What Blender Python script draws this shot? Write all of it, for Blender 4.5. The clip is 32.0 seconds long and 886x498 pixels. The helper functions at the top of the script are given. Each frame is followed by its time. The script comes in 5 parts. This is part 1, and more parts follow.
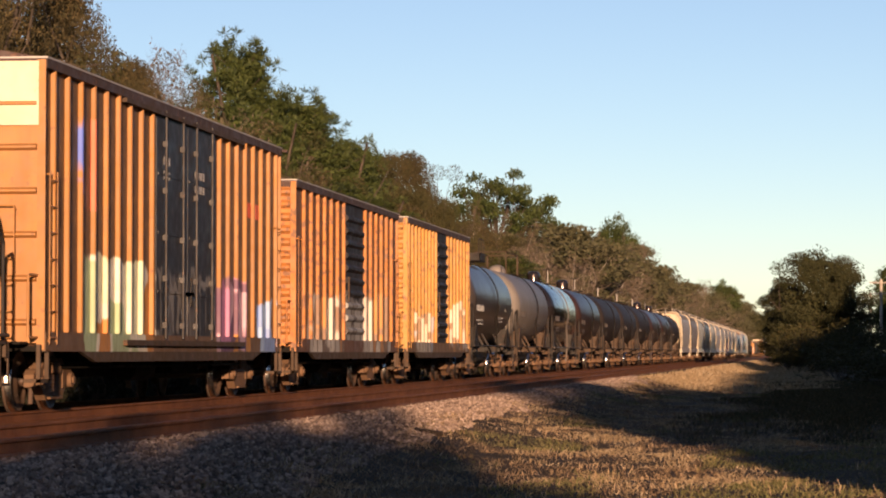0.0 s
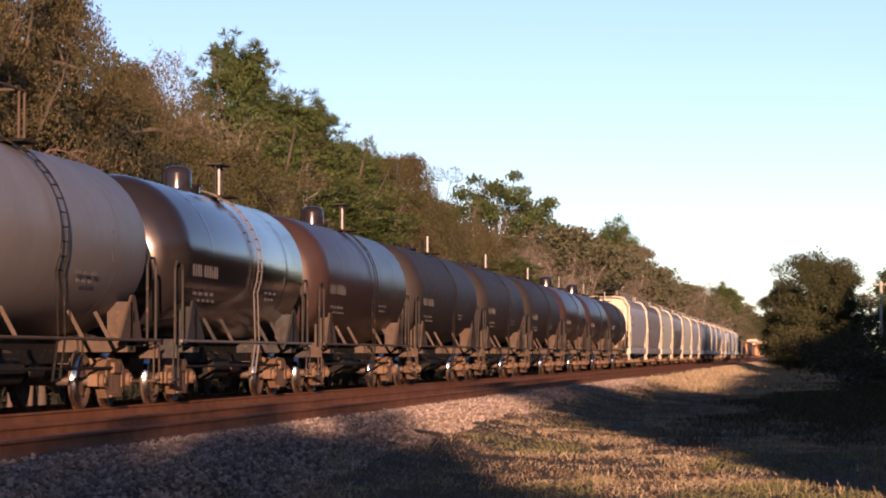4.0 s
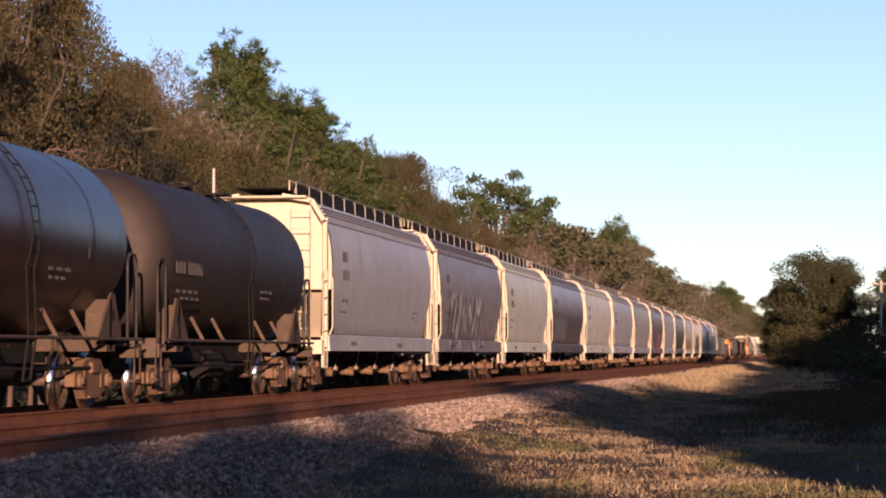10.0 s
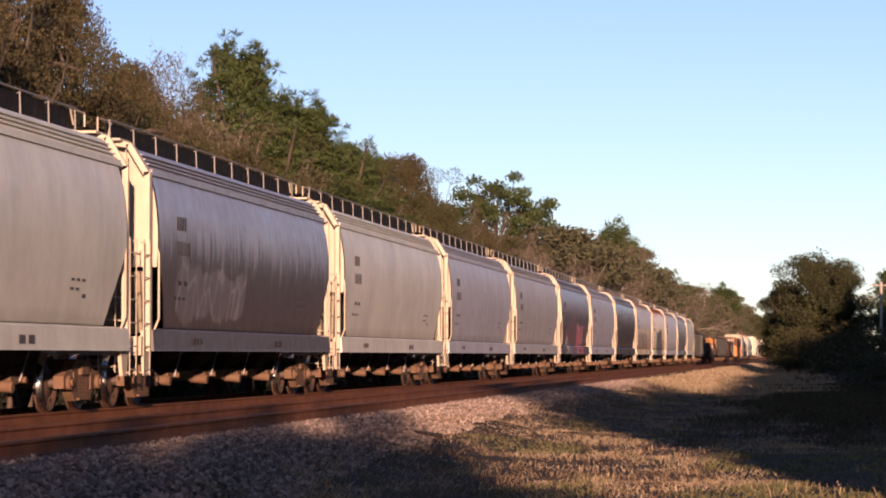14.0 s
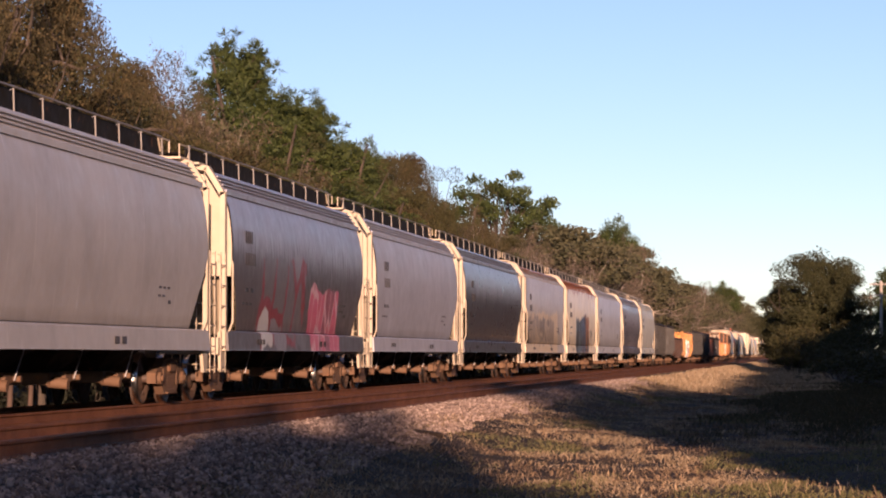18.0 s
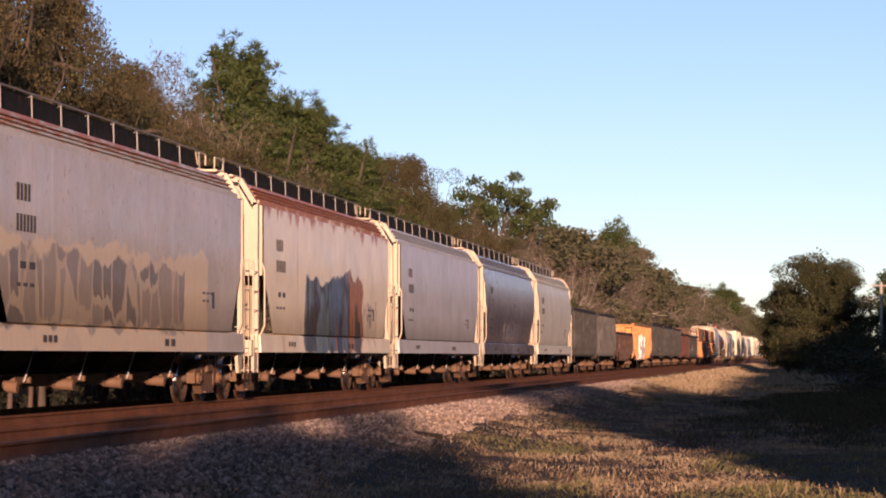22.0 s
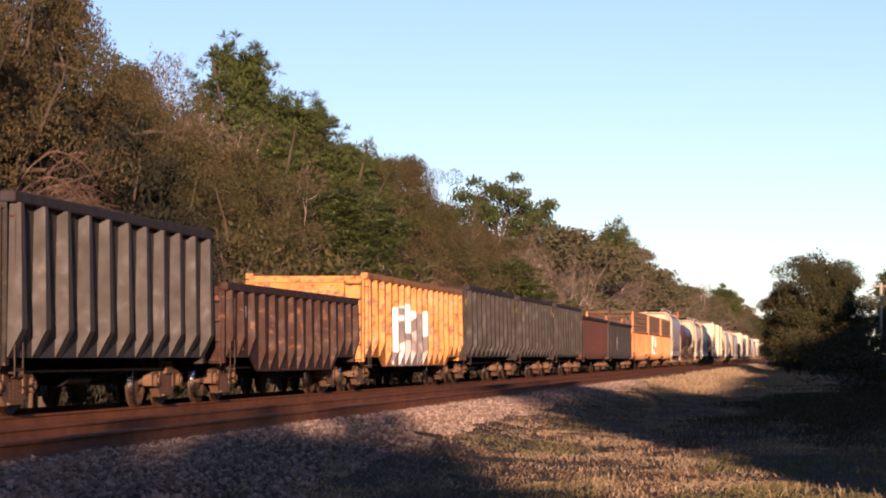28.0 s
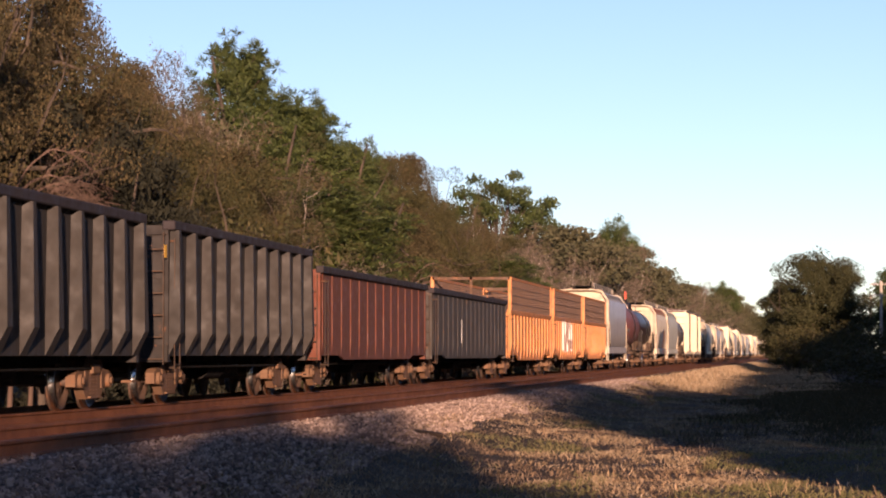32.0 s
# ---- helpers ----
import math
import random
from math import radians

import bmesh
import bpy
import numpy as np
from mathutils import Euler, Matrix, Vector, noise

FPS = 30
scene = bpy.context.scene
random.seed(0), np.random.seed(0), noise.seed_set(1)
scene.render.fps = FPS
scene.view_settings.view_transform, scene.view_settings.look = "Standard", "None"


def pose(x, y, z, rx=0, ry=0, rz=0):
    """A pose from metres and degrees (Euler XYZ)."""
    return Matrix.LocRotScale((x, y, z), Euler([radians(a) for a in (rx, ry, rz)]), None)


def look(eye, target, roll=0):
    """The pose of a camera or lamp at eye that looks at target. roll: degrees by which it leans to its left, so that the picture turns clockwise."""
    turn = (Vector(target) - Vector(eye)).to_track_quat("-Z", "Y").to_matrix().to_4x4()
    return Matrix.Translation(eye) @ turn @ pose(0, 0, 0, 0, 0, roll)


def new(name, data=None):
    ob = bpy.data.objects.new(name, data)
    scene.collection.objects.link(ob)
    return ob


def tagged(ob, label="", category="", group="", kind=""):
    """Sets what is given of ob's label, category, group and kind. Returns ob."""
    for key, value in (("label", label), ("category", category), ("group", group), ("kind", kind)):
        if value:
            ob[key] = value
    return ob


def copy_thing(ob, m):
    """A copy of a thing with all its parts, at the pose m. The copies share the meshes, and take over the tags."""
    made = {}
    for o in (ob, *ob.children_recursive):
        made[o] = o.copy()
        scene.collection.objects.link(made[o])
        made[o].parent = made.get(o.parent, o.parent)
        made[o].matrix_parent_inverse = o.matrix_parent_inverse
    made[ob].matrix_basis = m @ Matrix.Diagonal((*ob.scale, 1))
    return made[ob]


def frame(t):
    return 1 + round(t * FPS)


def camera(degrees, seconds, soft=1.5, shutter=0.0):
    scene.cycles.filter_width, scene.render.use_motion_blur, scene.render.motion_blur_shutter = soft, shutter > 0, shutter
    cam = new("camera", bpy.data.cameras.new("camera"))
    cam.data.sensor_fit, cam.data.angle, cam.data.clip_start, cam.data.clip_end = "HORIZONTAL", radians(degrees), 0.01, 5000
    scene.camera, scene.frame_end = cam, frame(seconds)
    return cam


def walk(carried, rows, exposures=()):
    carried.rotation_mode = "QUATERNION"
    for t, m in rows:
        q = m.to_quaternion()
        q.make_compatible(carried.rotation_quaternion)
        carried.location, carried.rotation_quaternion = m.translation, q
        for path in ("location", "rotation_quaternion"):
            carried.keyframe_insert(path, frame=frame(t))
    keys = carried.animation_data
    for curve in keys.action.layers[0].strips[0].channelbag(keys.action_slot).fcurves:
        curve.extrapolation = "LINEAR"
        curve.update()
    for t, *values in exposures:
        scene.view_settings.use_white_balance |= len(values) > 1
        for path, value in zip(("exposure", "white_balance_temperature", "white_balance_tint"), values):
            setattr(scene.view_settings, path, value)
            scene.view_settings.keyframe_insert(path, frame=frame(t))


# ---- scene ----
# ---------------------------------------------------------------- camera
SHAKE = {0: -2.9, 0.5: -.6, 1: -1.1, 1.5: -.4, 2: -2.9, 2.5: 1.9, 3: .9, 3.5: 2.9, 4: .1, 4.5: .9, 6.5: -.4, 7: .1, 7.5: -.4, 8: -1.2,
         8.5: -.9, 9: .7, 9.5: -2.4, 10: -.9, 10.5: -2.7, 11: -2.7, 11.5: -1.9, 12: .9, 12.5: .1, 13: 3.4, 13.5: -.6, 14: 1.7, 14.5: -.4,
         16.5: .4, 17: 2.7, 17.5: .1, 18: -.1, 18.5: .9, 19: .4, 19.5: -.1, 20: .4, 20.5: -1.1, 21: -.9, 21.5: -1.4, 22: 2.5, 22.5: .1,
         23: -1.6, 23.5: 2.2, 24: -.6, 24.5: -1.1, 25: 1.4, 25.5: -1.1, 27.5: 1, 28: 3.4, 28.5: 0, 29: 3, 29.5: 1, 30: 0, 30.5: 2, 31: 2,
         31.5: 0, 32: 0}
EYE = 0.878
cam = camera(17.82, 32.0, soft=2.0)
walk(cam, [(t, pose(0, 0, EYE, 92.14 + 0.0115 * j, 0, 7.297)) for t, j in SHAKE.items()],
     [(0, .95, 6900, 25), (2, 1.08, 6700, 28), (3, 1.29, 6550, 32), (4, 1.30, 6350, 33), (7, 1.20, 6200, 33), (9, 1.18, 6150, 33), (13, 1.10, 6150, 35), (17, 1.04, 6150, 35), (25, 1.02, 6150, 35), (28, 1.17, 6200, 34), (32, 1.18, 6200, 33)])

# ---------------------------------------------------------------- sky and sun
SUN_SIDE, SUN_UP = 11.0, 6.5          # degrees off the track's line, and above the horizon
world = bpy.data.worlds.new("evening_sky")
scene.world = world
world.use_nodes = True
wn = world.node_tree
sky = wn.nodes.new("ShaderNodeTexSky")
sky.sky_type, sky.sun_disc = "NISHITA", False
sky.sun_elevation, sky.sun_rotation = radians(SUN_UP), radians(180 - SUN_SIDE)
sky.altitude = 2200
sky.air_density, sky.dust_density, sky.ozone_density = 0.9, 0.2, 1.65
wn.nodes["Background"].inputs["Strength"].default_value = 0.08
wn.links.new(sky.outputs[0], wn.nodes["Background"].inputs["Color"])
sun_data = bpy.data.lights.new("sun", "SUN")
sun_data.energy, sun_data.angle, sun_data.color = 5.0, radians(0.6), (1.0, 0.70, 0.42)
sun = new("sun", sun_data)
a, e = radians(SUN_SIDE), radians(SUN_UP)
sun.matrix_basis = look((0, 0, 60), (-math.sin(a) * math.cos(e) * 60, math.cos(a) * math.cos(e) * 60, 60 - 60 * math.sin(e)))


# ---------------------------------------------------------------- mesh building
class Build:
    """Collects corners and faces of one mesh."""

    def __init__(self):
        self.v, self.f, self.smooth, self.slots, self.slot = [], [], [], [], 0

    def add(self, verts, faces, smooth=False):
        n = len(self.v)
        self.v += [tuple(p) for p in verts]
        self.f += [tuple(i + n for i in f) for f in faces]
        self.smooth += [smooth] * len(faces)
        self.slots += [self.slot] * len(faces)
        return self

    def box(self, x0, x1, y0, y1, z0, z1, c=0.0):
        """A box; c takes off its upright and lying edges."""
        if c <= 0:
            v = [(x, y, z) for x in (x0, x1) for y in (y0, y1) for z in (z0, z1)]
            return self.add(v, [(0, 1, 3, 2), (4, 6, 7, 5), (0, 4, 5, 1), (2, 3, 7, 6), (0, 2, 6, 4), (1, 5, 7, 3)])
        ring = [(x0 + c, y0), (x1 - c, y0), (x1, y0 + c), (x1, y1 - c), (x1 - c, y1), (x0 + c, y1), (x0, y1 - c), (x0, y0 + c)]
        mx, my = (x0 + x1) / 2, (y0 + y1) / 2
        kx, ky = 1 - c / max(abs(x1 - x0) / 2, 1e-6) * .7, 1 - c / max(abs(y1 - y0) / 2, 1e-6) * .7
        small = [(mx + (x - mx) * kx, my + (y - my) * ky) for x, y in ring]
        v = [(x, y, z0) for x, y in small] + [(x, y, z0 + c) for x, y in ring] + [(x, y, z1 - c) for x, y in ring] + [(x, y, z1) for x, y in small]
        f = [tuple(range(7, -1, -1)), tuple(range(24, 32))]
        for k in range(3):
            f += [(8 * k + i, 8 * k + (i + 1) % 8, 8 * k + 8 + (i + 1) % 8, 8 * k + 8 + i) for i in range(8)]
        return self.add(v, f)

    def tube(self, p, q, r, n=8, r2=None):
        p, q = Vector(p), Vector(q)
        d = (q - p).normalized()
        side = d.cross(Vector((0, 0, 1)) if abs(d.z) < .9 else Vector((1, 0, 0))).normalized()
        up = d.cross(side)
        r2 = r if r2 is None else r2
        v = [p + (side * math.cos(a) + up * math.sin(a)) * r for a in (2 * math.pi * i / n for i in range(n))]
        v += [q + (side * math.cos(a) + up * math.sin(a)) * r2 for a in (2 * math.pi * i / n for i in range(n))]
        self.add(v, [(i, (i + 1) % n, n + (i + 1) % n, n + i) for i in range(n)], n > 5)
        return self.add(v, [tuple(range(n - 1, -1, -1)), tuple(range(n, 2 * n))])

    def pipe(self, pts, r, n=6):
        for p, q in zip(pts, pts[1:]):
            self.tube(p, q, r, n)
        return self

    def beam(self, p, q, w, h):
        """A flat bar from p to q, w wide across and h thick."""
        p, q = Vector(p), Vector(q)
        d = (q - p).normalized()
        side = d.cross(Vector((1, 0, 0)) if abs(d.x) < .9 else Vector((0, 0, 1))).normalized()
        up = d.cross(side)
        v = [c + side * sx * w / 2 + up * sy * h / 2 for c in (p, q) for sx, sy in ((-1, -1), (1, -1), (1, 1), (-1, 1))]
        return self.add(v, [(3, 2, 1, 0), (4, 5, 6, 7)] + [(i, (i + 1) % 4, 4 + (i + 1) % 4, 4 + i) for i in range(4)])

    def prism(self, outline, y0, y1, caps=True, smooth=False):
        """An outline of (x, z) drawn out along the track."""
        n = len(outline)
        v = [(x, y0, z) for x, z in outline] + [(x, y1, z) for x, z in outline]
        self.add(v, [(i, (i + 1) % n, n + (i + 1) % n, n + i) for i in range(n)], smooth)
        if caps:
            self.add(v, [tuple(range(n - 1, -1, -1)), tuple(range(n, 2 * n))])
        return self

    def across(self, outline, x0, x1):
        """An outline of (y, z) drawn out across the track."""
        n = len(outline)
        v = [(x0, y, z) for y, z in outline] + [(x1, y, z) for y, z in outline]
        return self.add(v, [(i, (i + 1) % n, n + (i + 1) % n, n + i) for i in range(n)] + [tuple(range(n - 1, -1, -1)), tuple(range(n, 2 * n))])

    def loft(self, rings, smooth=True, caps=True):
        n = len(rings[0])
        v = [p for r in rings for p in r]
        f = [(k * n + i, k * n + (i + 1) % n, (k + 1) * n + (i + 1) % n, (k + 1) * n + i) for k in range(len(rings) - 1) for i in range(n)]
        self.add(v, f, smooth)
        if caps:
            self.add(v, [tuple(range(n - 1, -1, -1)), tuple(range((len(rings) - 1) * n, len(rings) * n))])
        return self

    def mesh(self, name, mat):
        me = bpy.data.meshes.new(name)
        me.from_pydata(self.v, [], self.f)
        me.polygons.foreach_set("use_smooth", self.smooth)
        me.polygons.foreach_set("material_index", self.slots)
        fix = bmesh.new()
        fix.from_mesh(me)
        if len(self.v) < 4000:
            bmesh.ops.recalc_face_normals(fix, faces=fix.faces)
            fix.to_mesh(me)
        fix.free()
        for one in mat if isinstance(mat, (list, tuple)) else [mat]:
            me.materials.append(one)
        return me


def part(name, b, material, parent, label="", at=None):
    """One mesh object under a thing or under a part; b is a Build or a ready mesh."""
    ob = new(name, b.mesh(name, material) if isinstance(b, Build) else b)
    ob.parent = parent
    if at is not None:
        ob.matrix_basis = at
    return tagged(ob, label)


def thing(name, label, category, group="", kind="", b=None, material=None):
    ob = new(name, b.mesh(name, material) if b else None)
    return tagged(ob, label, category, group, kind)


# ---------------------------------------------------------------- materials
def nodes(name, rough=0.6, metal=0.0, gloss=0.5):
    m = bpy.data.materials.new(name)
    m.use_nodes = True
    nt = m.node_tree
    p = nt.nodes["Principled BSDF"]
    p.inputs["Roughness"].default_value, p.inputs["Metallic"].default_value = rough, metal
    p.inputs["Specular IOR Level"].default_value = gloss
    return m, nt, p


def node(nt, kind, **values):
    n = nt.nodes.new("ShaderNode" + kind)
    for key, val in values.items():
        key = key.replace("_", " ")
        if key in n.inputs:
            n.inputs[key].default_value = val
    return n


def coords(nt, scale=(1, 1, 1), shift=0.0):
    """Object coordinates, moved about by each object's own random number."""
    tc, mp = node(nt, "TexCoord"), node(nt, "Mapping")
    mp.inputs["Scale"].default_value = scale
    nt.links.new(tc.outputs["Object"], mp.inputs["Vector"])
    if shift:
        info, mul = node(nt, "ObjectInfo"), node(nt, "VectorMath")
        mul.operation = "MULTIPLY_ADD"
        mul.inputs[1].default_value = (1, 1, 1)
        sc = node(nt, "Math")
        sc.operation, sc.inputs[1].default_value = "MULTIPLY", shift
        nt.links.new(info.outputs["Random"], sc.inputs[0])
        nt.links.new(mp.outputs[0], mul.inputs[0])
        nt.links.new(sc.outputs[0], mul.inputs[2])
        return mul.outputs[0]
    return mp.outputs[0]


def grain(nt, vec, scale, lo, hi, detail=4.0, rough=0.6):
    """Noise, stretched so that lo..hi becomes 0..1."""
    n, r = node(nt, "TexNoise", Scale=scale, Detail=detail, Roughness=rough), node(nt, "MapRange")
    nt.links.new(vec, n.inputs["Vector"])
    r.inputs["From Min"].default_value, r.inputs["From Max"].default_value = lo, hi
    nt.links.new(n.outputs[0], r.inputs["Value"])
    return r.outputs[0]


def mixed(nt, fac, a, b):
    m = node(nt, "Mix")
    m.data_type = "RGBA"
    for sock, val in ((m.inputs[0], fac), (m.inputs[6], a), (m.inputs[7], b)):
        if isinstance(val, (tuple, list)):
            sock.default_value = (*val, 1) if len(val) == 3 else val
        elif isinstance(val, (int, float)):
            sock.default_value = val
        else:
            nt.links.new(val, sock)
    return m.outputs[2]


def times(nt, *vals):
    out = vals[0]
    for v in vals[1:]:
        m = node(nt, "Math")
        m.operation = "MULTIPLY"
        nt.links.new(out, m.inputs[0])
        if isinstance(v, (int, float)):
            m.inputs[1].default_value = v
        else:
            nt.links.new(v, m.inputs[1])
        out = m.outputs[0]
    return out


def bump(nt, p, height, strength, distance=0.02):
    b = node(nt, "Bump", Strength=strength, Distance=distance)
    nt.links.new(height, b.inputs["Height"])
    nt.links.new(b.outputs[0], p.inputs["Normal"])


def box_mask(nt, y0, y1, z0, z1, wobble=0.25, seed=0.0):
    """1 inside a stretch of a car's side, with a ragged edge."""
    tc, sep = node(nt, "TexCoord"), node(nt, "SeparateXYZ")
    warp, add = node(nt, "TexNoise", Scale=1.1, Detail=3.0), node(nt, "VectorMath")
    mp = node(nt, "Mapping")
    mp.inputs["Location"].default_value = (seed, seed * 3.7, seed * 1.9)
    nt.links.new(tc.outputs["Object"], mp.inputs["Vector"])
    nt.links.new(mp.outputs[0], warp.inputs["Vector"])
    sub = node(nt, "VectorMath")
    sub.operation = "MULTIPLY_ADD"
    sub.inputs[1].default_value, sub.inputs[2].default_value = (2 * wobble * 2,) * 3, (-2 * wobble,) * 3
    nt.links.new(warp.outputs["Color"], sub.inputs[0])
    nt.links.new(tc.outputs["Object"], add.inputs[0])
    nt.links.new(sub.outputs[0], add.inputs[1])
    nt.links.new(add.outputs[0], sep.inputs[0])
    out = None
    for axis, lo, hi in ((1, y0, y1), (2, z0, z1)):
        for edge, sign in ((lo, 1), (hi, -1)):
            r = node(nt, "MapRange")
            r.inputs["From Min"].default_value, r.inputs["From Max"].default_value = edge - .03 * sign, edge + .03 * sign
            nt.links.new(sep.outputs[axis], r.inputs["Value"])
            out = r.outputs[0] if out is None else times(nt, out, r.outputs[0])
    return out


def height_band(nt, z0, z1):
    """0 below z0, 1 above z1, in the object's own height."""
    tc, sep, r = node(nt, "TexCoord"), node(nt, "SeparateXYZ"), node(nt, "MapRange")
    nt.links.new(tc.outputs["Object"], sep.inputs[0])
    r.inputs["From Min"].default_value, r.inputs["From Max"].default_value = z0, z1
    nt.links.new(sep.outputs[2], r.inputs["Value"])
    return r.outputs[0]


def letters(nt, seed, wide, high):
    """Slanted blocks of sprayed paint: 1 on their outlines, and two random numbers for each block."""
    tc, mp = node(nt, "TexCoord"), node(nt, "Mapping")
    mp.inputs["Location"].default_value, mp.inputs["Rotation"].default_value = (0, seed * 1.37, seed * .61), (.16, 0, 0)
    mp.inputs["Scale"].default_value = (0, 1 / wide, 1 / high)
    nt.links.new(tc.outputs["Object"], mp.inputs["Vector"])
    warp, add = node(nt, "TexNoise", Scale=2.2, Detail=2.0), node(nt, "VectorMath")
    add.operation, add.inputs[1].default_value = "MULTIPLY_ADD", (0, .38, .3)
    nt.links.new(mp.outputs[0], warp.inputs["Vector"])
    nt.links.new(warp.outputs["Color"], add.inputs[0])
    nt.links.new(mp.outputs[0], add.inputs[2])
    edge, cell, sep, line = node(nt, "TexVoronoi", Scale=1.0, Randomness=.6), node(nt, "TexVoronoi", Scale=1.0, Randomness=.6), node(nt, "SeparateXYZ"), node(nt, "MapRange")
    edge.feature = "DISTANCE_TO_EDGE"
    line.inputs["From Min"].default_value, line.inputs["From Max"].default_value = .07, .048
    for v in (edge, cell):
        nt.links.new(add.outputs[0], v.inputs["Vector"])
    nt.links.new(edge.outputs["Distance"], line.inputs["Value"])
    nt.links.new(cell.outputs["Color"], sep.inputs[0])
    return line.outputs[0], sep.outputs[0], sep.outputs[1]


def above(nt, value, least):
    c = node(nt, "Math")
    c.operation, c.inputs[1].default_value = "GREATER_THAN", least
    nt.links.new(value, c.inputs[0])
    return c.outputs[0]


def seams(nt, pitch, wide):
    """1 on thin upright weld lines, a panel's width apart."""
    tc, sep, m, c = node(nt, "TexCoord"), node(nt, "SeparateXYZ"), node(nt, "Math"), node(nt, "Math")
    nt.links.new(tc.outputs["Object"], sep.inputs[0])
    m.operation, m.inputs[1].default_value = "PINGPONG", pitch / 2
    c.operation, c.inputs[1].default_value = "LESS_THAN", wide / 2
    nt.links.new(sep.outputs[1], m.inputs[0])
    nt.links.new(m.outputs[0], c.inputs[0])
    return c.outputs[0]


def ragged(nt, none, full, scale):
    """A band of height whose edge runs out in upright streaks: 0 at none, 1 at full."""
    s, r = node(nt, "Math"), node(nt, "MapRange")
    s.operation = "ADD"
    nt.links.new(height_band(nt, none, full), s.inputs[0])
    nt.links.new(grain(nt, coords(nt, (1, 2.2, .14), 30), scale, .3, .7, 5.0), s.inputs[1])
    r.inputs["From Min"].default_value, r.inputs["From Max"].default_value = .85, 1.15
    nt.links.new(s.outputs[0], r.inputs["Value"])
    return r.outputs[0]


def car_paint(name, colour, rough=0.5, dirt=0.4, rust=0.0, streaks=0.3, dust=(0.16, 0.11, 0.075), tags=(), top_rust=None, sheen_drips=None, gloss=0.5, panels=0.0, smooth=False):
    """Weathered paint on steel: fading, road dust, rain streaks, rust, and spray-painted patches (y0, y1, z0, z1, colours)."""
    m, nt, p = nodes(name, rough, 0.0, gloss)
    fine, soft = coords(nt, shift=30), coords(nt, (1, 1, 1), 30)
    if smooth:
        p.inputs["Specular Tint"].default_value = (1, .79, .70, 1)
    col = mixed(nt, grain(nt, soft, .8, .35, .7), [c * 1.08 for c in colour], [c * .86 for c in colour])
    col = mixed(nt, times(nt, grain(nt, coords(nt, (1, .8, .09), 30), 2.0, .5, .72, 3.0), streaks), col, [c * .5 for c in colour])
    if panels:
        col = mixed(nt, times(nt, seams(nt, panels, .05), grain(nt, coords(nt, (1, .9, .5), 30), 1.5, .45, .62), .28), col, [min(.8, c * 1.7) for c in colour])
    # dark drips below; the paler paint left above them imitates reflected sky
    if sheen_drips:
        z0, z1, dc = sheen_drips
        col = mixed(nt, times(nt, ragged(nt, z0, z1, 3.2), .92), col, dc)
    if top_rust:
        z0, z1 = top_rust
        col = mixed(nt, times(nt, ragged(nt, z0, z1, .8), grain(nt, soft, 2.2, .2, .42, 6.0), .95), col, (.42, .115, .012))
    if rust:
        col = mixed(nt, times(nt, grain(nt, soft, 6.5, .62 - .17 * rust, .70 - .17 * rust, 8.0), min(1, .5 + rust)), col, (.17, .07, .03))
    col = mixed(nt, times(nt, grain(nt, fine, 5.0, .3, .8, 6.0), dirt), col, dust)
    for y0, y1, z0, z1, cols, seed, cover, wide in [(*g, 1, .6)[:8] if len(g) < 7 else (*g, .6)[:8] for g in tags]:
        line, one, two = letters(nt, seed, wide, (z1 - z0) * 1.1)
        inside = mixed(nt, above(nt, one, .5), cols[0], cols[1])
        if len(cols) > 3:
            inside = mixed(nt, above(nt, two, .62), inside, cols[3])
        if len(cols) > 2:
            inside = mixed(nt, line, inside, cols[2])
        col = mixed(nt, times(nt, box_mask(nt, y0, y1, z0, z1, .22, seed), cover * 1.0), col, inside)
    if tags:
        col = mixed(nt, times(nt, grain(nt, coords(nt, (1, 2, .5), 30), 4.0, .45, .8, 6.0), dirt * .8), col, dust)
    nt.links.new(col, p.inputs["Base Color"])
    rr = mixed(nt, grain(nt, fine, 3.0, .3, .7), (rough * (.93 if smooth else .8),) * 3, (min(1, rough * (1.08 if smooth else 1.35)),) * 3)
    nt.links.new(rr, p.inputs["Roughness"])
    bump(nt, p, grain(nt, fine, 9.0, .2, .8, 6.0), .004 if smooth else .06 if rough > .38 else .015, .01)
    return m


def earth(name, a, b, c, scale, rough=.95, relief=.5):
    m, nt, p = nodes(name, rough, 0, .2)
    v = coords(nt)
    col = mixed(nt, grain(nt, v, scale, .3, .7, 8), a, b)
    col = mixed(nt, grain(nt, v, scale * .13, .42, .62, 5), col, c)
    nt.links.new(col, p.inputs["Base Color"])
    bump(nt, p, grain(nt, v, scale * 2, .2, .8, 8), relief, .04)
    return m


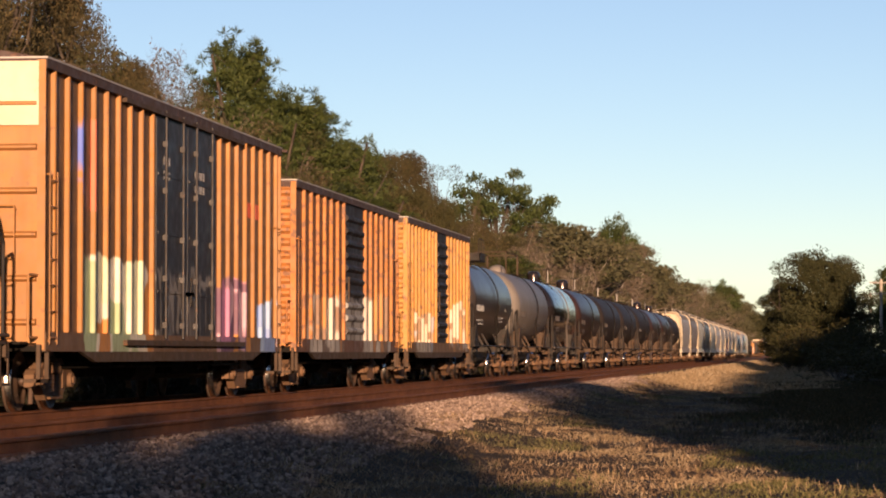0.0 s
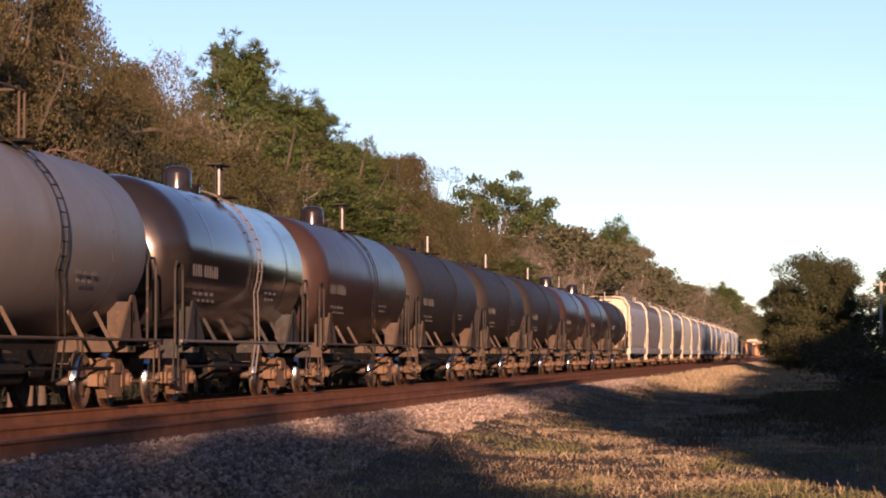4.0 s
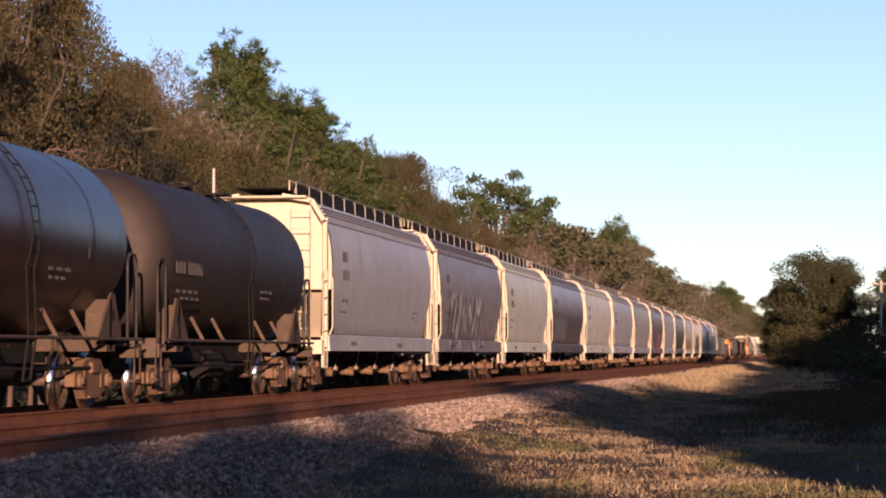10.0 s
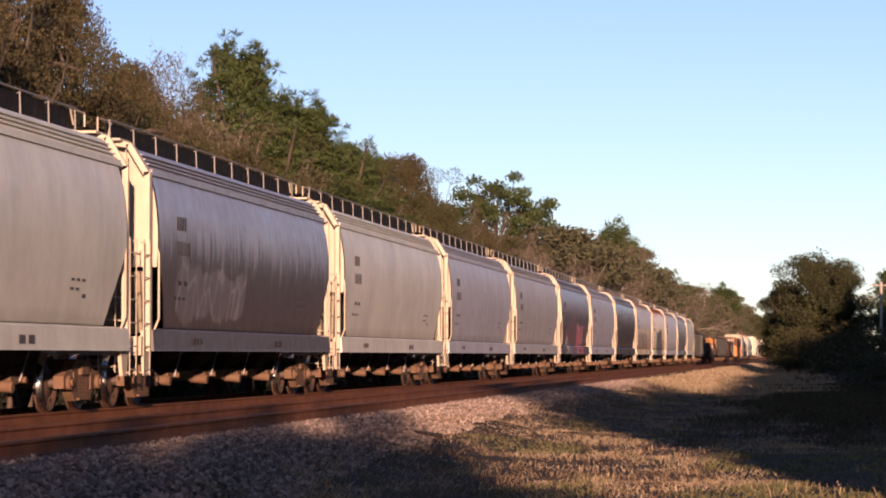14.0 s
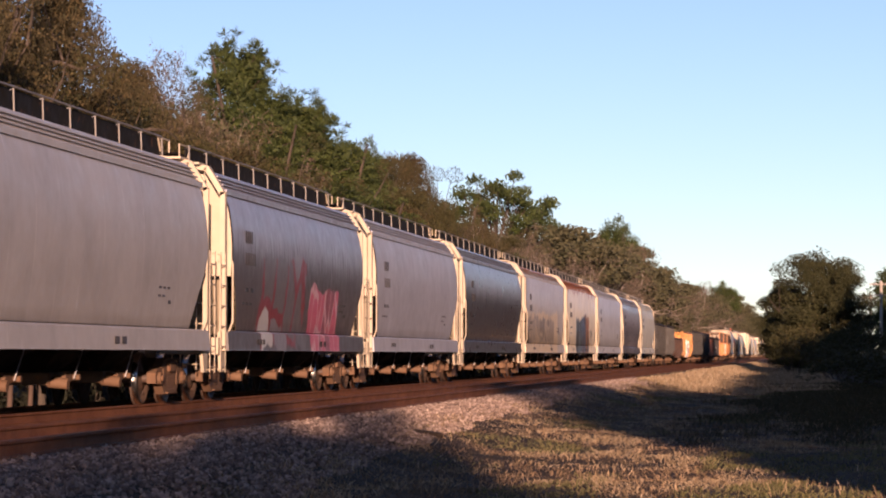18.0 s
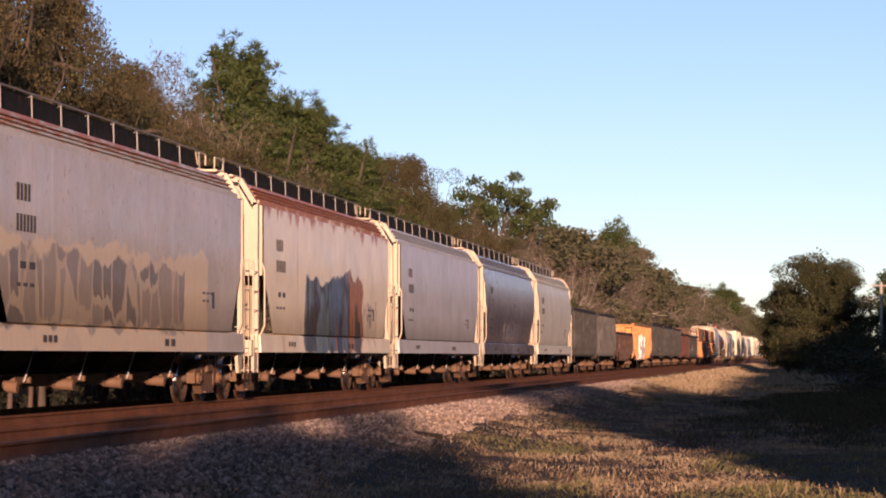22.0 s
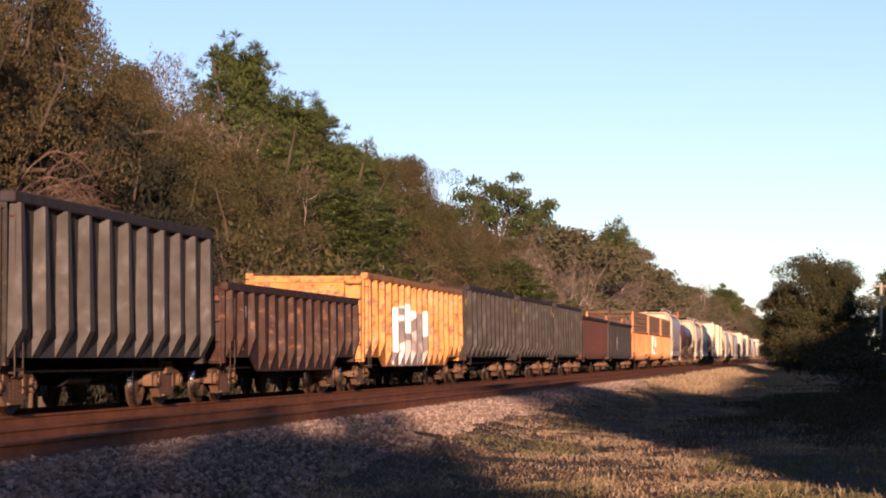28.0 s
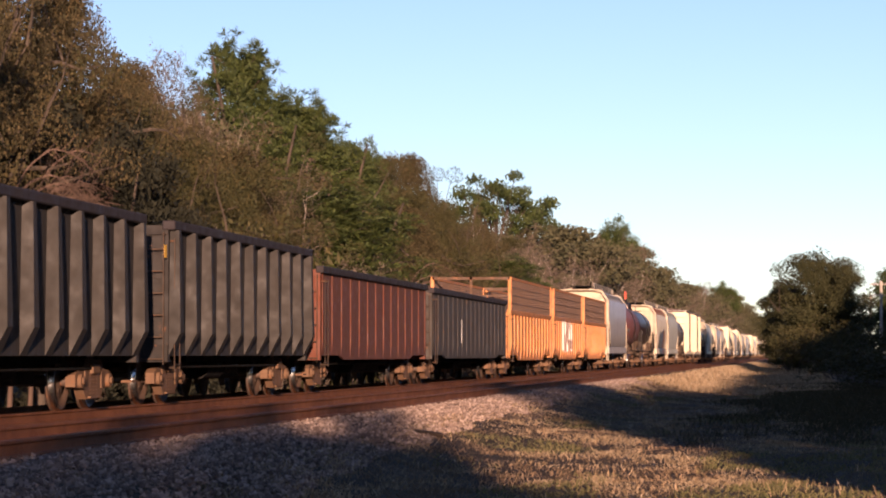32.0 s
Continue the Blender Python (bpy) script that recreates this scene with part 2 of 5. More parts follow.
def island(name, cols, rough=.8, trans=0.0):
    """A colour picked for each loose piece, for leaves, blades and stones."""
    m, nt, p = nodes(name, rough, 0, .25)
    geo, ramp = node(nt, "NewGeometry"), node(nt, "ValToRGB")
    ramp.color_ramp.interpolation = "LINEAR"
    el = ramp.color_ramp.elements
    for i, c in enumerate(cols):
        k = el[i] if i < 2 else el.new(1)
        k.position, k.color = i / (len(cols) - 1), (*c, 1)
    nt.links.new(geo.outputs["Random Per Island"], ramp.inputs[0])
    nt.links.new(ramp.outputs[0], p.inputs["Base Color"])
    if trans:
        tr, mx = node(nt, "BsdfTranslucent"), node(nt, "MixShader")
        nt.links.new(ramp.outputs[0], tr.inputs["Color"])
        mx.inputs[0].default_value = trans
        nt.links.new(p.outputs[0], mx.inputs[1])
        nt.links.new(tr.outputs[0], mx.inputs[2])
        nt.links.new(mx.outputs[0], nt.nodes["Material Output"].inputs["Surface"])
    return m


M = {}
M["truck"] = car_paint("truck_steel_dusty", (.12, .066, .038), .85, .5, .25, .4, (.19, .118, .07), gloss=.25)
M["wheel"] = car_paint("wheel_steel", (.06, .036, .025), .6, .3, .2, .1, (.10, .065, .042))
M["tread"], _nt, _p = nodes("polished_tread", .22, 1.0)
_p.inputs["Base Color"].default_value = (.62, .6, .57, 1)
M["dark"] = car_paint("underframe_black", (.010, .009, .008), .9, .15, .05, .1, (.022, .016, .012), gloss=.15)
M["spring"] = car_paint("spring_steel", (.12, .06, .035), .6, .4, .3)
M["rail"] = earth("rusty_rail", (.17, .064, .029), (.12, .045, .021), (.20, .080, .036), 14, .7, .15)
M["tie"] = earth("creosoted_tie", (.035, .023, .016), (.055, .038, .026), (.026, .018, .014), 9, .95, .6)
M["soil"] = earth("dry_soil", (.045, .029, .019), (.07, .046, .028), (.033, .024, .014), 7, .95, .8)
M["ballast"] = earth("ballast_bed", (.07, .05, .041), (.16, .115, .092), (.055, .038, .031), 26, .95, 1.0)
M["stone"] = island("ballast_stone", ((.085, .058, .047), (.19, .135, .108), (.38, .29, .235), (.12, .083, .066), (.25, .18, .145)), .85)
M["grass"] = island("dry_grass", ((.24, .165, .092), (.36, .262, .158), (.30, .215, .128), (.175, .125, .07), (.46, .36, .235), (.215, .153, .082)), .8, .25)
M["oak"] = island("oak_leaf", ((.030, .031, .010), (.060, .054, .018), (.046, .041, .014), (.026, .030, .009), (.088, .068, .024)), .7, .2)
M["brown_leaf"] = island("winter_oak_leaf", ((.052, .042, .018), (.098, .070, .029), (.038, .034, .013), (.070, .054, .024), (.030, .030, .011)), .75, .2)
# oak leaf made paler and greyer: the distance's haze is in the colour
M["far_leaf"] = island("hazy_far_leaf", ((.062, .060, .030), (.094, .088, .046), (.075, .070, .036), (.054, .056, .026), (.12, .106, .060)), .8, .2)
M["dense"] = island("evergreen_leaf", ((.026, .029, .010), (.042, .043, .015), (.032, .035, .012), (.055, .050, .019)), .75, .15)
# near-black foliage that stands in for a deeply shaded gap in the wood
M["cedar"] = island("shade_cedar_spray", ((.010, .011, .006), (.016, .016, .008), (.012, .013, .007)), .85)
M["red_twig"] = island("dead_red_twig", ((.06, .038, .028), (.10, .066, .05), (.035, .022, .017)), .9)
M["red_bark"] = earth("dead_red_bark", (.075, .048, .036), (.12, .08, .06), (.045, .029, .022), 6, .9, .4)
M["pine"] = island("pine_needle", ((.016, .027, .007), (.036, .051, .012), (.070, .086, .021), (.026, .040, .010)), .65, .15)
M["brush"] = island("bare_twig", ((.066, .048, .034), (.10, .075, .054), (.08, .058, .041), (.16, .125, .098)), .9)
M["bark"] = earth("bark", (.06, .045, .034), (.10, .078, .06), (.04, .032, .024), 8, .95, .8)
M["white_bark"] = earth("whitish_bark", (.28, .24, .20), (.34, .30, .25), (.21, .175, .145), 5, .9, .4)
M["pale_bark"] = earth("pale_bark", (.22, .185, .15), (.30, .255, .21), (.16, .13, .105), 6, .9, .5)

# ---------------------------------------------------------------- ground and track
TRACK, SIDING = -12.4, -8.85            # centre lines of the two tracks
GAUGE = 0.755                           # centre line to the middle of a rail


def ground_height(x, y):
    line = ((-400, -1.0), (-30, -1.0), (-19, -1.1), (-17, -.9), (-15.2, -.33), (-14.2, -.235), (-7.1, -.235), (-6.3, -.34), (-5.0, -.62), (-3.6, -.72), (400, -.75))
    z = np.interp(x, [p[0] for p in line], [p[1] for p in line])
    if x > -6.6 or x < -16:
        z += .10 * noise.noise((x * .25, y * .12, 0)) + .04 * noise.noise((x * 1.1, y * .6, 3))
    return float(z)


def ground():
    xs = [-3000, -800, -200, -60, -35, -26, -21, -19, -17, -16, -15.2, -14.2, -13, -11, -9, -7.1, -6.6, -6.1, -5.6, -5, -4.4, -3.8, -3.2,
          -2.6, -2, -1.4, -.8, 0, 1, 2, 3, 4, 6, 9, 14, 22, 40, 100, 400, 3000]
    ys = [-400, -60, -20, 0, 15, 25] + [30 + 1.5 * i for i in range(70)] + [136, 142, 150, 160, 175, 190, 210, 240, 280, 330, 400, 500, 700, 1000, 1600, 2600, 4200]
    b = Build()
    n = len(ys)
    b.add([(x, y, ground_height(x, y)) for x in xs for y in ys],
          [(i * n + j, (i + 1) * n + j, (i + 1) * n + j + 1, i * n + j + 1) for i in range(len(xs) - 1) for j in range(n - 1)], True)
    tagged(new("ground", b.mesh("ground", M["soil"])), "dry grassy soil falling away from the railway", "ground", kind="structure")
    bed = Build()
    shape = [(-15.6, -.42), (-14.5, -.2), (-7.2, -.2), (-6.4, -.3), (-5.2, -.66), (-5.0, -.9), (-15.6, -.9)]
    bed.prism(shape, -60, 1500)
    tagged(new("ballast", bed.mesh("ballast", M["ballast"])), "grey crushed stone ballast bed under two tracks", "ballast", kind="structure")


def rail_shape(x):
    half = [(.036, 0), (.038, -.012), (.036, -.036), (.010, -.046), (.009, -.15), (.07, -.166), (.07, -.178)]
    return [(x - a, z) for a, z in reversed(half)] + [(x + a, z) for a, z in half]


def railway():
    for centre, name in ((TRACK, "main_track"), (SIDING, "near_track")):
        t = thing(name, "rusty steel rails spiked to dark wooden ties in ballast", "railway track", kind="structure")
        for side in (-1, 1):
            rail = Build().prism(rail_shape(centre + side * GAUGE), -40, 1500)
            part("rail", rail, M["rail"], t, "rust-brown steel rail")
        tie = Build().box(-1.3, 1.3, -.115, .115, -.36, -.185, .012).mesh("tie", M["tie"])
        for i in range(150):
            part("tie", tie, None, t, at=pose(centre, 34 + i * .53, random.uniform(-.006, .006), 0, 0, random.uniform(-.8, .8)))
        rest = Build()
        for i in range(500):
            y = 113.5 + i * .53
            rest.box(centre - 1.3, centre + 1.3, y - .115, y + .115, -.36, -.185)
        tagged(part("ties_beyond", rest, M["tie"], t), kind="stuff")


ground()
railway()

# ---------------------------------------------------------------- rolling stock: running gear
def wheel_round(b, x, s):
    """One wheel on its axle at x; s points to the flange."""
    n = 24
    prof = [(x - s * .07, .10), (x - s * .06, .17), (x + s * .0, .30), (x - s * .02, .38), (x - s * .07, .405), (x - s * .07, .445)]
    tread = [(x - s * .07, .445), (x - s * .065, .452), (x + s * .03, .462)]
    flange = [(x + s * .03, .462), (x + s * .045, .488), (x + s * .065, .486), (x + s * .07, .40), (x + s * .03, .37), (x + s * .03, .18), (x + s * .07, .10)]
    for slot, rows in ((0, prof), (1, tread), (0, flange)):
        b.slot = slot
        b.loft([[(px, r * math.cos(2 * math.pi * k / n), r * math.sin(2 * math.pi * k / n)) for k in range(n)] for px, r in rows], True, False)
    b.slot = 0


def wheelset_mesh():
    b = Build()
    b.tube((-1.08, 0, 0), (1.08, 0, 0), .085, 12)
    wheel_round(b, -.755, 1)
    wheel_round(b, .755, -1)
    for k in range(3):          # balance holes seen as small bosses
        a = 2 * math.pi * k / 3
        for x in (-.83, .83):
            b.tube((x, .25 * math.cos(a), .25 * math.sin(a)), (x * 1.012, .25 * math.cos(a), .25 * math.sin(a)), .035, 6)
    return b.mesh("wheelset", [M["wheel"], M["tread"]])


def bogie_mesh():
    b = Build()
    side = [(-1.13, .37), (-1.13, .56), (-.98, .63), (-.72, .64), (-.46, .80), (.46, .80), (.72, .64), (.98, .63), (1.13, .56), (1.13, .37), (1.03, .36), (1.0, .52), (.78, .52), (.74, .40),
            (.44, .17), (-.44, .17), (-.74, .40), (-.78, .52), (-1.0, .52), (-1.03, .36)]
    for s in (-1, 1):
        b.across([(y, z) for y, z in side], s * .95, s * 1.11)
        for y in (-.52, .52):
            b.box(s * 1.11 if s > 0 else s * 1.13, s * 1.13 if s > 0 else s * 1.11, y - .07, y + .07, .34, .62)
        b.box(min(s * .93, s * 1.16), max(s * .93, s * 1.16), -.36, .36, .185, .215)
        b.box(min(s * .97, s * 1.17), max(s * .97, s * 1.17), -.24, .24, .57, .75, .02)
    b.box(-1.1, 1.1, -.2, .2, .56, .82, .03)
    b.tube((0, 0, .82), (0, 0, .92), .2, 12)
    for y in (-.38, .38):
        b.tube((-.8, y, .42), (.8, y, .42), .05, 8)
        for s in (-1, 1):
            b.box(s * .75 - .06, s * .75 + .06, y * 1.02 - .03, y * 1.02 + .03, .25, .6)
    return b.mesh("bogie", M["truck"])


def spring_mesh():
    rows = [(.225, .07)] + [(.235 + k * .0275, .088 if k % 2 else .062) for k in range(12)] + [(.565, .07)]
    b = Build().loft([[(r * math.cos(2 * math.pi * i / 9), r * math.sin(2 * math.pi * i / 9), z) for i in range(9)] for z, r in rows], False)
    return b.mesh("coil_spring", M["spring"])


GEAR = {"bogie": bogie_mesh(), "wheelset": wheelset_mesh(), "spring": spring_mesh(),
        "cap": Build().tube((0, 0, 0), (.12, 0, 0), .115, 12).tube((.12, 0, 0), (.15, 0, 0), .06, 8).mesh("bearing_cap", M["truck"]),
        "coupler": Build().box(-.09, .09, -.55, .15, .76, .94, .02).box(-.17, .17, -.72, -.5, .71, .99, .04).box(-.22, .22, .05, .12, .7, 1.0).tube((.3, -.1, .8), (.25, -.62, .42), .03, 6).mesh("coupler", M["truck"])}
WHEELS = []


def running_gear(car, reach, half, coarse=False):
    """Two bogies at +-reach and a coupler at each end of the frame, whose couplings meet at +-half."""
    for s in (-1, 1):
        bo = part("bogie", GEAR["bogie"], None, car, "dusty rust-brown cast steel bogie", pose(0, s * reach, 0))
        for y in (-.89, .89):
            WHEELS.append((part("wheelset", GEAR["wheelset"], None, bo, "steel wheels with polished treads", pose(0, y, .462)), y))
            if not coarse:
                for x in (-1, 1):
                    part("bearing_cap", GEAR["cap"], None, bo, at=pose(x * 1.05, y, .462, 0, 0, 0 if x > 0 else 180))
        if not coarse:
            for y in (-.2, 0, .2):
                part("coil_spring", GEAR["spring"], None, bo, at=pose(1.04, y, 0))
        part("coupler", GEAR["coupler"], None, car, "knuckle coupler", pose(0, s * (half - .72), 0, 0, 0, 0 if s < 0 else 180))


def brake_rigging(car, reach, low=.36, wide=1.05):
    """Air tank, cylinder, levers and rods that fill the space between the bogies."""
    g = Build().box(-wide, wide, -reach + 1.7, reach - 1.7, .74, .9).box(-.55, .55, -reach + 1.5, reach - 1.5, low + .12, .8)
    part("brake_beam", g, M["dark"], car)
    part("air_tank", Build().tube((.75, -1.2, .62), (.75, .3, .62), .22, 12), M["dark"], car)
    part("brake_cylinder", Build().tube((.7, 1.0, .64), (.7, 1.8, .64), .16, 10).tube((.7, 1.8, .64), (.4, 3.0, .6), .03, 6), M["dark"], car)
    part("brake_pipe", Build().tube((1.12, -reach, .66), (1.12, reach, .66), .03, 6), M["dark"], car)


def ladder(car, x, y, z0, z1, mat, along=True, width=.42, off=.09, step=.38, name="ladder"):
    """A ladder on a car's side (along) or end."""
    b = Build()
    d = Vector((0, 1, 0)) if along else Vector((1, 0, 0))
    o = Vector((math.copysign(off, x), 0, 0)) if along else Vector((0, math.copysign(off, y), 0))
    p = Vector((x, y, 0))
    for s in (-.5, .5):
        b.beam(p + d * s * width + o + Vector((0, 0, z0)), p + d * s * width + o + Vector((0, 0, z1)), .045, .012)
    z = z0 + .1
    while z < z1:
        b.tube(p - d * width * .5 + o + Vector((0, 0, z)), p + d * width * .5 + o + Vector((0, 0, z)), .013, 5)
        z += step
    for z in (z0 + .05, z1 - .05):
        for s in (-.5, .5):
            b.tube(p + d * s * width + Vector((0, 0, z)), p + d * s * width + o + Vector((0, 0, z)), .014, 4)
    return part(name, b, mat, car)


def lettering(car, x, spots, mat, name="lettering"):
    """Painted marks as short bars: (y, z, width, height, count)."""
    for y, z, w, h, n in spots:
        b = Build()
        for k in range(n):
            b.box(x, x + .004, y + k * w * 1.6, y + k * w * 1.6 + w, z, z + h)
        part(name, b, mat, car)


# ---------------------------------------------------------------- boxcars
def boxcar(label, length, eave, paint, door_paint, ribs, doors, roof_mat, frame_mat, end_ribs, door_kind="ribbed", cap_white=0.0, marks=None, group="boxcars in the train", side_paint=None):
    # side_paint: darker copy of paint, holding the shade between the ribs
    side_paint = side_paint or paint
    half = length / 2
    hb, w, sill = half - .95, 1.53, 1.02
    car = thing("boxcar", label, "boxcar", group)
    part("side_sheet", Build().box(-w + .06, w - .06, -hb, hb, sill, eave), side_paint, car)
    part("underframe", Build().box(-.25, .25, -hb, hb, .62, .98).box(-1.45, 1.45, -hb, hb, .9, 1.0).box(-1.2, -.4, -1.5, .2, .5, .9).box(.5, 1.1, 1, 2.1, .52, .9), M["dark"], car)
    roof = Build().prism([(-w - .03, eave - .12), (w + .03, eave - .12), (w + .03, eave + .02), (.7, eave + .17), (0, eave + .21), (-.7, eave + .17), (-w - .03, eave + .02)], -hb - .05, hb + .05)
    for k in range(int(length / 1.1)):
        y = -hb + .5 + k * 1.1
        roof.beam((-w, y, eave + .03), (0, y, eave + .225), .05, .05).beam((w, y, eave + .03), (0, y, eave + .225), .05, .05)
    part("roof", roof, roof_mat, car)
    part("roof_edge", Build().box(-w - .04, w + .04, -hb - .06, hb + .06, eave + .02, eave + .045), M["pale"], car, "thin pale roof edge")
    for s in (-1, 1):
        x0, x1 = (w - .06, w + .01) if s > 0 else (-w - .01, -w + .06)
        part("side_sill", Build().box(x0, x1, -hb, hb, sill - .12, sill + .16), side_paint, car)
        part("fish_belly", Build().across([(-hb * .78, sill - .12), (-hb * .68, sill - .28), (hb * .68, sill - .28), (hb * .78, sill - .12)], x0, x1), frame_mat, car)
    d0, d1 = doors
    for y in ribs:
        for x in (w - .06, -w - .025):
            part("rib", Build().box(x, x + .085, y - .042, y + .042, sill + .16, eave - .12, .014), paint, car)
    x = w - .06
    if door_kind == "ribbed":
        dr = Build().box(x, x + .035, d0, d1, sill + .16, eave - .13)
        z = sill + .3
        while z < eave - .3:
            dr.prism([(x + .035, z), (x + .10, z + .06), (x + .10, z + .12), (x + .035, z + .18)], d0 + .04, d1 - .04)
            z += .3
        door = part("door", dr, door_paint, car, "dark ribbed sliding door")
        part("door_handle", Build().box(x + .08, x + .12, d0 + .1, d0 + .16, 2.1, 2.7), frame_mat, door)
    else:
        mid = (d0 + d1) / 2
        for a, b_ in ((d0, mid - .02), (mid + .02, d1)):
            dr = Build().box(x, x + .05, a, b_, sill + .16, eave - .13)
            for z in (1.9, 2.9, 3.9):
                dr.box(x + .05, x + .065, a + .1, b_ - .1, z, z + .05)
            door = part("door", dr, door_paint, car, "black plug door with lock rods")
            for k in (.22, .78):
                y = a + (b_ - a) * k
                rod = Build().tube((x + .1, y, sill + .1), (x + .1, y, eave - .1), .025, 6)
                for z in (1.3, 2.1, 2.8, 3.6, 4.4):
                    rod.box(x + .05, x + .13, y - .05, y + .05, z, z + .1)
                part("lock_rod", rod, M["steel_dull"], door)
            part("door_handle", Build().tube((x + .12, mid, 1.7), (x + .12, mid, 2.2), .02, 6).box(x + .05, x + .14, mid - .2, mid + .2, 1.9, 1.95), M["steel_dull"], door)
        part("door_track", Build().box(x, x + .14, d0 - 2.4, d1 + 2.4, sill - .02, sill + .07).box(x, x + .12, d0 - 2.4, d1 + 2.4, eave - .2, eave - .13), frame_mat, car)
    for s in (-1, 1):
        y = s * hb
        end = Build().box(-w + .05, w - .05, min(y, y + s * .03), max(y, y + s * .03), sill, eave)
        n, gap = end_ribs
        panel = part("end_wall", end, paint, car)
        for xs in (-w + .03, w - .07):
            part("corner_post", Build().box(xs - .04, xs + .08, min(y + s * .032, y + s * .06), max(y + s * .032, y + s * .06), sill - .1, eave), paint, car)
        for k in range(n):
            z = sill + .25 + (eave - sill - .3) * k / n
            part("end_rib", Build().across([(y + s * .03, z), (y + s * .11, z + gap * .3), (y + s * .11, z + gap * .55), (y + s * .03, z + gap * .85)], -w + .12, w - .12), paint, panel)
        if cap_white:
            part("end_panel", Build().box(-w + .09, w - .09, min(y, y + s * .04) if s > 0 else y - .075, max(y, y + s * .075) if s > 0 else y, eave - cap_white, eave - .02), M["cream"], panel, "cream painted upper end panel")
        ladder(car, w - .05, s * (hb - .32), 1.0, eave - 1.6 if eave > 4.6 else 3.4, paint)
        ladder(car, .9, y + s * .06, 1.0, 3.0, paint, False)
        part("end_step", Build().box(w - .25, w, y - .25, y + .25, .45, .5).box(w - .06, w, y - .25, y - .2, .45, 1.0).box(w - .06, w, y + .2, y + .25, .45, 1.0), frame_mat, car)
        part("end_platform", Build().box(-1.3, 1.3, min(y + s * .1, y + s * .5), max(y + s * .1, y + s * .5), 1.0, 1.04), M["dark"], car)
        part("end_rail", Build().pipe([(w - .1, y + s * .05, 1.1), (w - .1, y + s * .55, 1.1), (w - .1, y + s * .55, 2.0), (w - .1, y + s * .05, 2.0)], .02), paint, car)
    part("brake_wheel", Build().tube((-.6, -hb - .25, 2.3), (-.6, -hb - .29, 2.3), .26, 16).tube((-.6, -hb, 2.3), (-.6, -hb - .25, 2.3), .04, 6), M["dark"], car)
    for y, z, ww, hh, n, mat in marks or ():
        lettering(car, w - .06 + .006 + (.05 if d0 < y < d1 else 0), [(y, z, ww, hh, n)], mat)
    brake_rigging(car, hb - 2.05)
    running_gear(car, hb - 2.05, half)
    return car


# ---------------------------------------------------------------- tank cars
def tank_car(label, length, paint, frame_mat, radius=1.48, dome=True, platform=False, ladder_mat=None, rail=None, rail_mat=None, dome_mat=None, letters="faded_letters", group="tank cars in the train"):
    half = length / 2
    hb, zc, n = half - 1.15, 2.66, 40
    car = thing("tank_car", label, "tank car", group)
    rings = []
    for y, k in [(-hb, .12), (-hb + .03, .42), (-hb + .12, .70), (-hb + .26, .88), (-hb + .45, .97), (-hb + .68, 1.0), (0, 1.0), (hb - .68, 1.0), (hb - .45, .97), (hb - .26, .88), (hb - .12, .70), (hb - .03, .42), (hb, .12)]:
        rings.append([(radius * k * math.sin(2 * math.pi * i / n), y, zc + radius * k * math.cos(2 * math.pi * i / n)) for i in range(n)])
    shell = part("tank_shell", Build().loft(rings), paint, car)
    for y in (-hb * .6, 0, hb * .6):
        seam = Build().loft([[((radius + .006) * math.sin(2 * math.pi * i / n), yy, zc + (radius + .006) * math.cos(2 * math.pi * i / n)) for i in range(n)] for yy in (y - .05, y + .05)], True, False)
        part("weld_band", seam, paint, shell)
    gm = frame_mat
    part("centre_sill", Build().box(-.2, .2, -hb - .3, hb + .3, .72, 1.05).box(-.9, -.3, -1.6, -.5, .55, .95).tube((.5, .8, .75), (.5, 2.2, .75), .2, 12), M["dark"], car)
    reach = hb - 1.35
    for s in (-1, 1):
        y = s * reach
        saddle = Build()
        for sx in (-1, 1):
            out = [(y - s * .8, 1.02), (y + s * .75, 1.02), (y + s * .75, 1.12), (y + s * .24, 1.86), (y + s * .04, 1.86), (y - s * .8, 1.12)]
            saddle.across(out, sx * 1.36, sx * 1.40)
            saddle.box(min(sx * 1.0, sx * 1.4), max(sx * 1.0, sx * 1.4), y - .06, y + .06, .95, 1.75)
        saddle.box(-1.4, 1.4, y - .28, y + .28, .92, 1.16)
        part("saddle", saddle, gm, car, "rust-brown saddle plate holding the tank")
        # no hole is cut: a black disc gives the dark of one
        for sx in (-1, 1):
            part("jacking_hole", Build().tube((sx * 1.395, y + s * .12, 1.5), (sx * 1.408, y + s * .12, 1.5), .1, 12), M["dark"], car, "black disc standing for a hole in the saddle plate")
        part("end_platform", Build().box(-1.45, 1.45, s * hb + s * .02 if s > 0 else s * hb - .42, s * hb + .42 if s > 0 else s * hb - .02, 1.0, 1.05).box(-1.45, 1.45, s * (hb + .4) - .03, s * (hb + .4) + .03, .82, 1.05), gm, car)
        for sx in (-1, 1):
            yy = s * (hb + .38)
            part("corner_rail", Build().pipe([(sx * 1.4, yy, 1.05), (sx * 1.4, yy, 2.4), (sx * 1.4, yy - s * .12, 2.52), (sx * 1.4, yy - s * .5, 2.52), (sx * 1.4, yy - s * .62, 2.4), (sx * 1.4, yy - s * .62, 1.05)], .026), M["frame_black"], car)
            part("step", Build().box(sx * 1.42 - .12, sx * 1.42 + .03, yy - .22, yy + .22, .42, .46).beam((sx * 1.42, yy - .2, .44), (sx * 1.42, yy - .2, 1.02), .05, .02).beam((sx * 1.42, yy + .2, .44), (sx * 1.42, yy + .2, 1.02), .05, .02), gm, car)
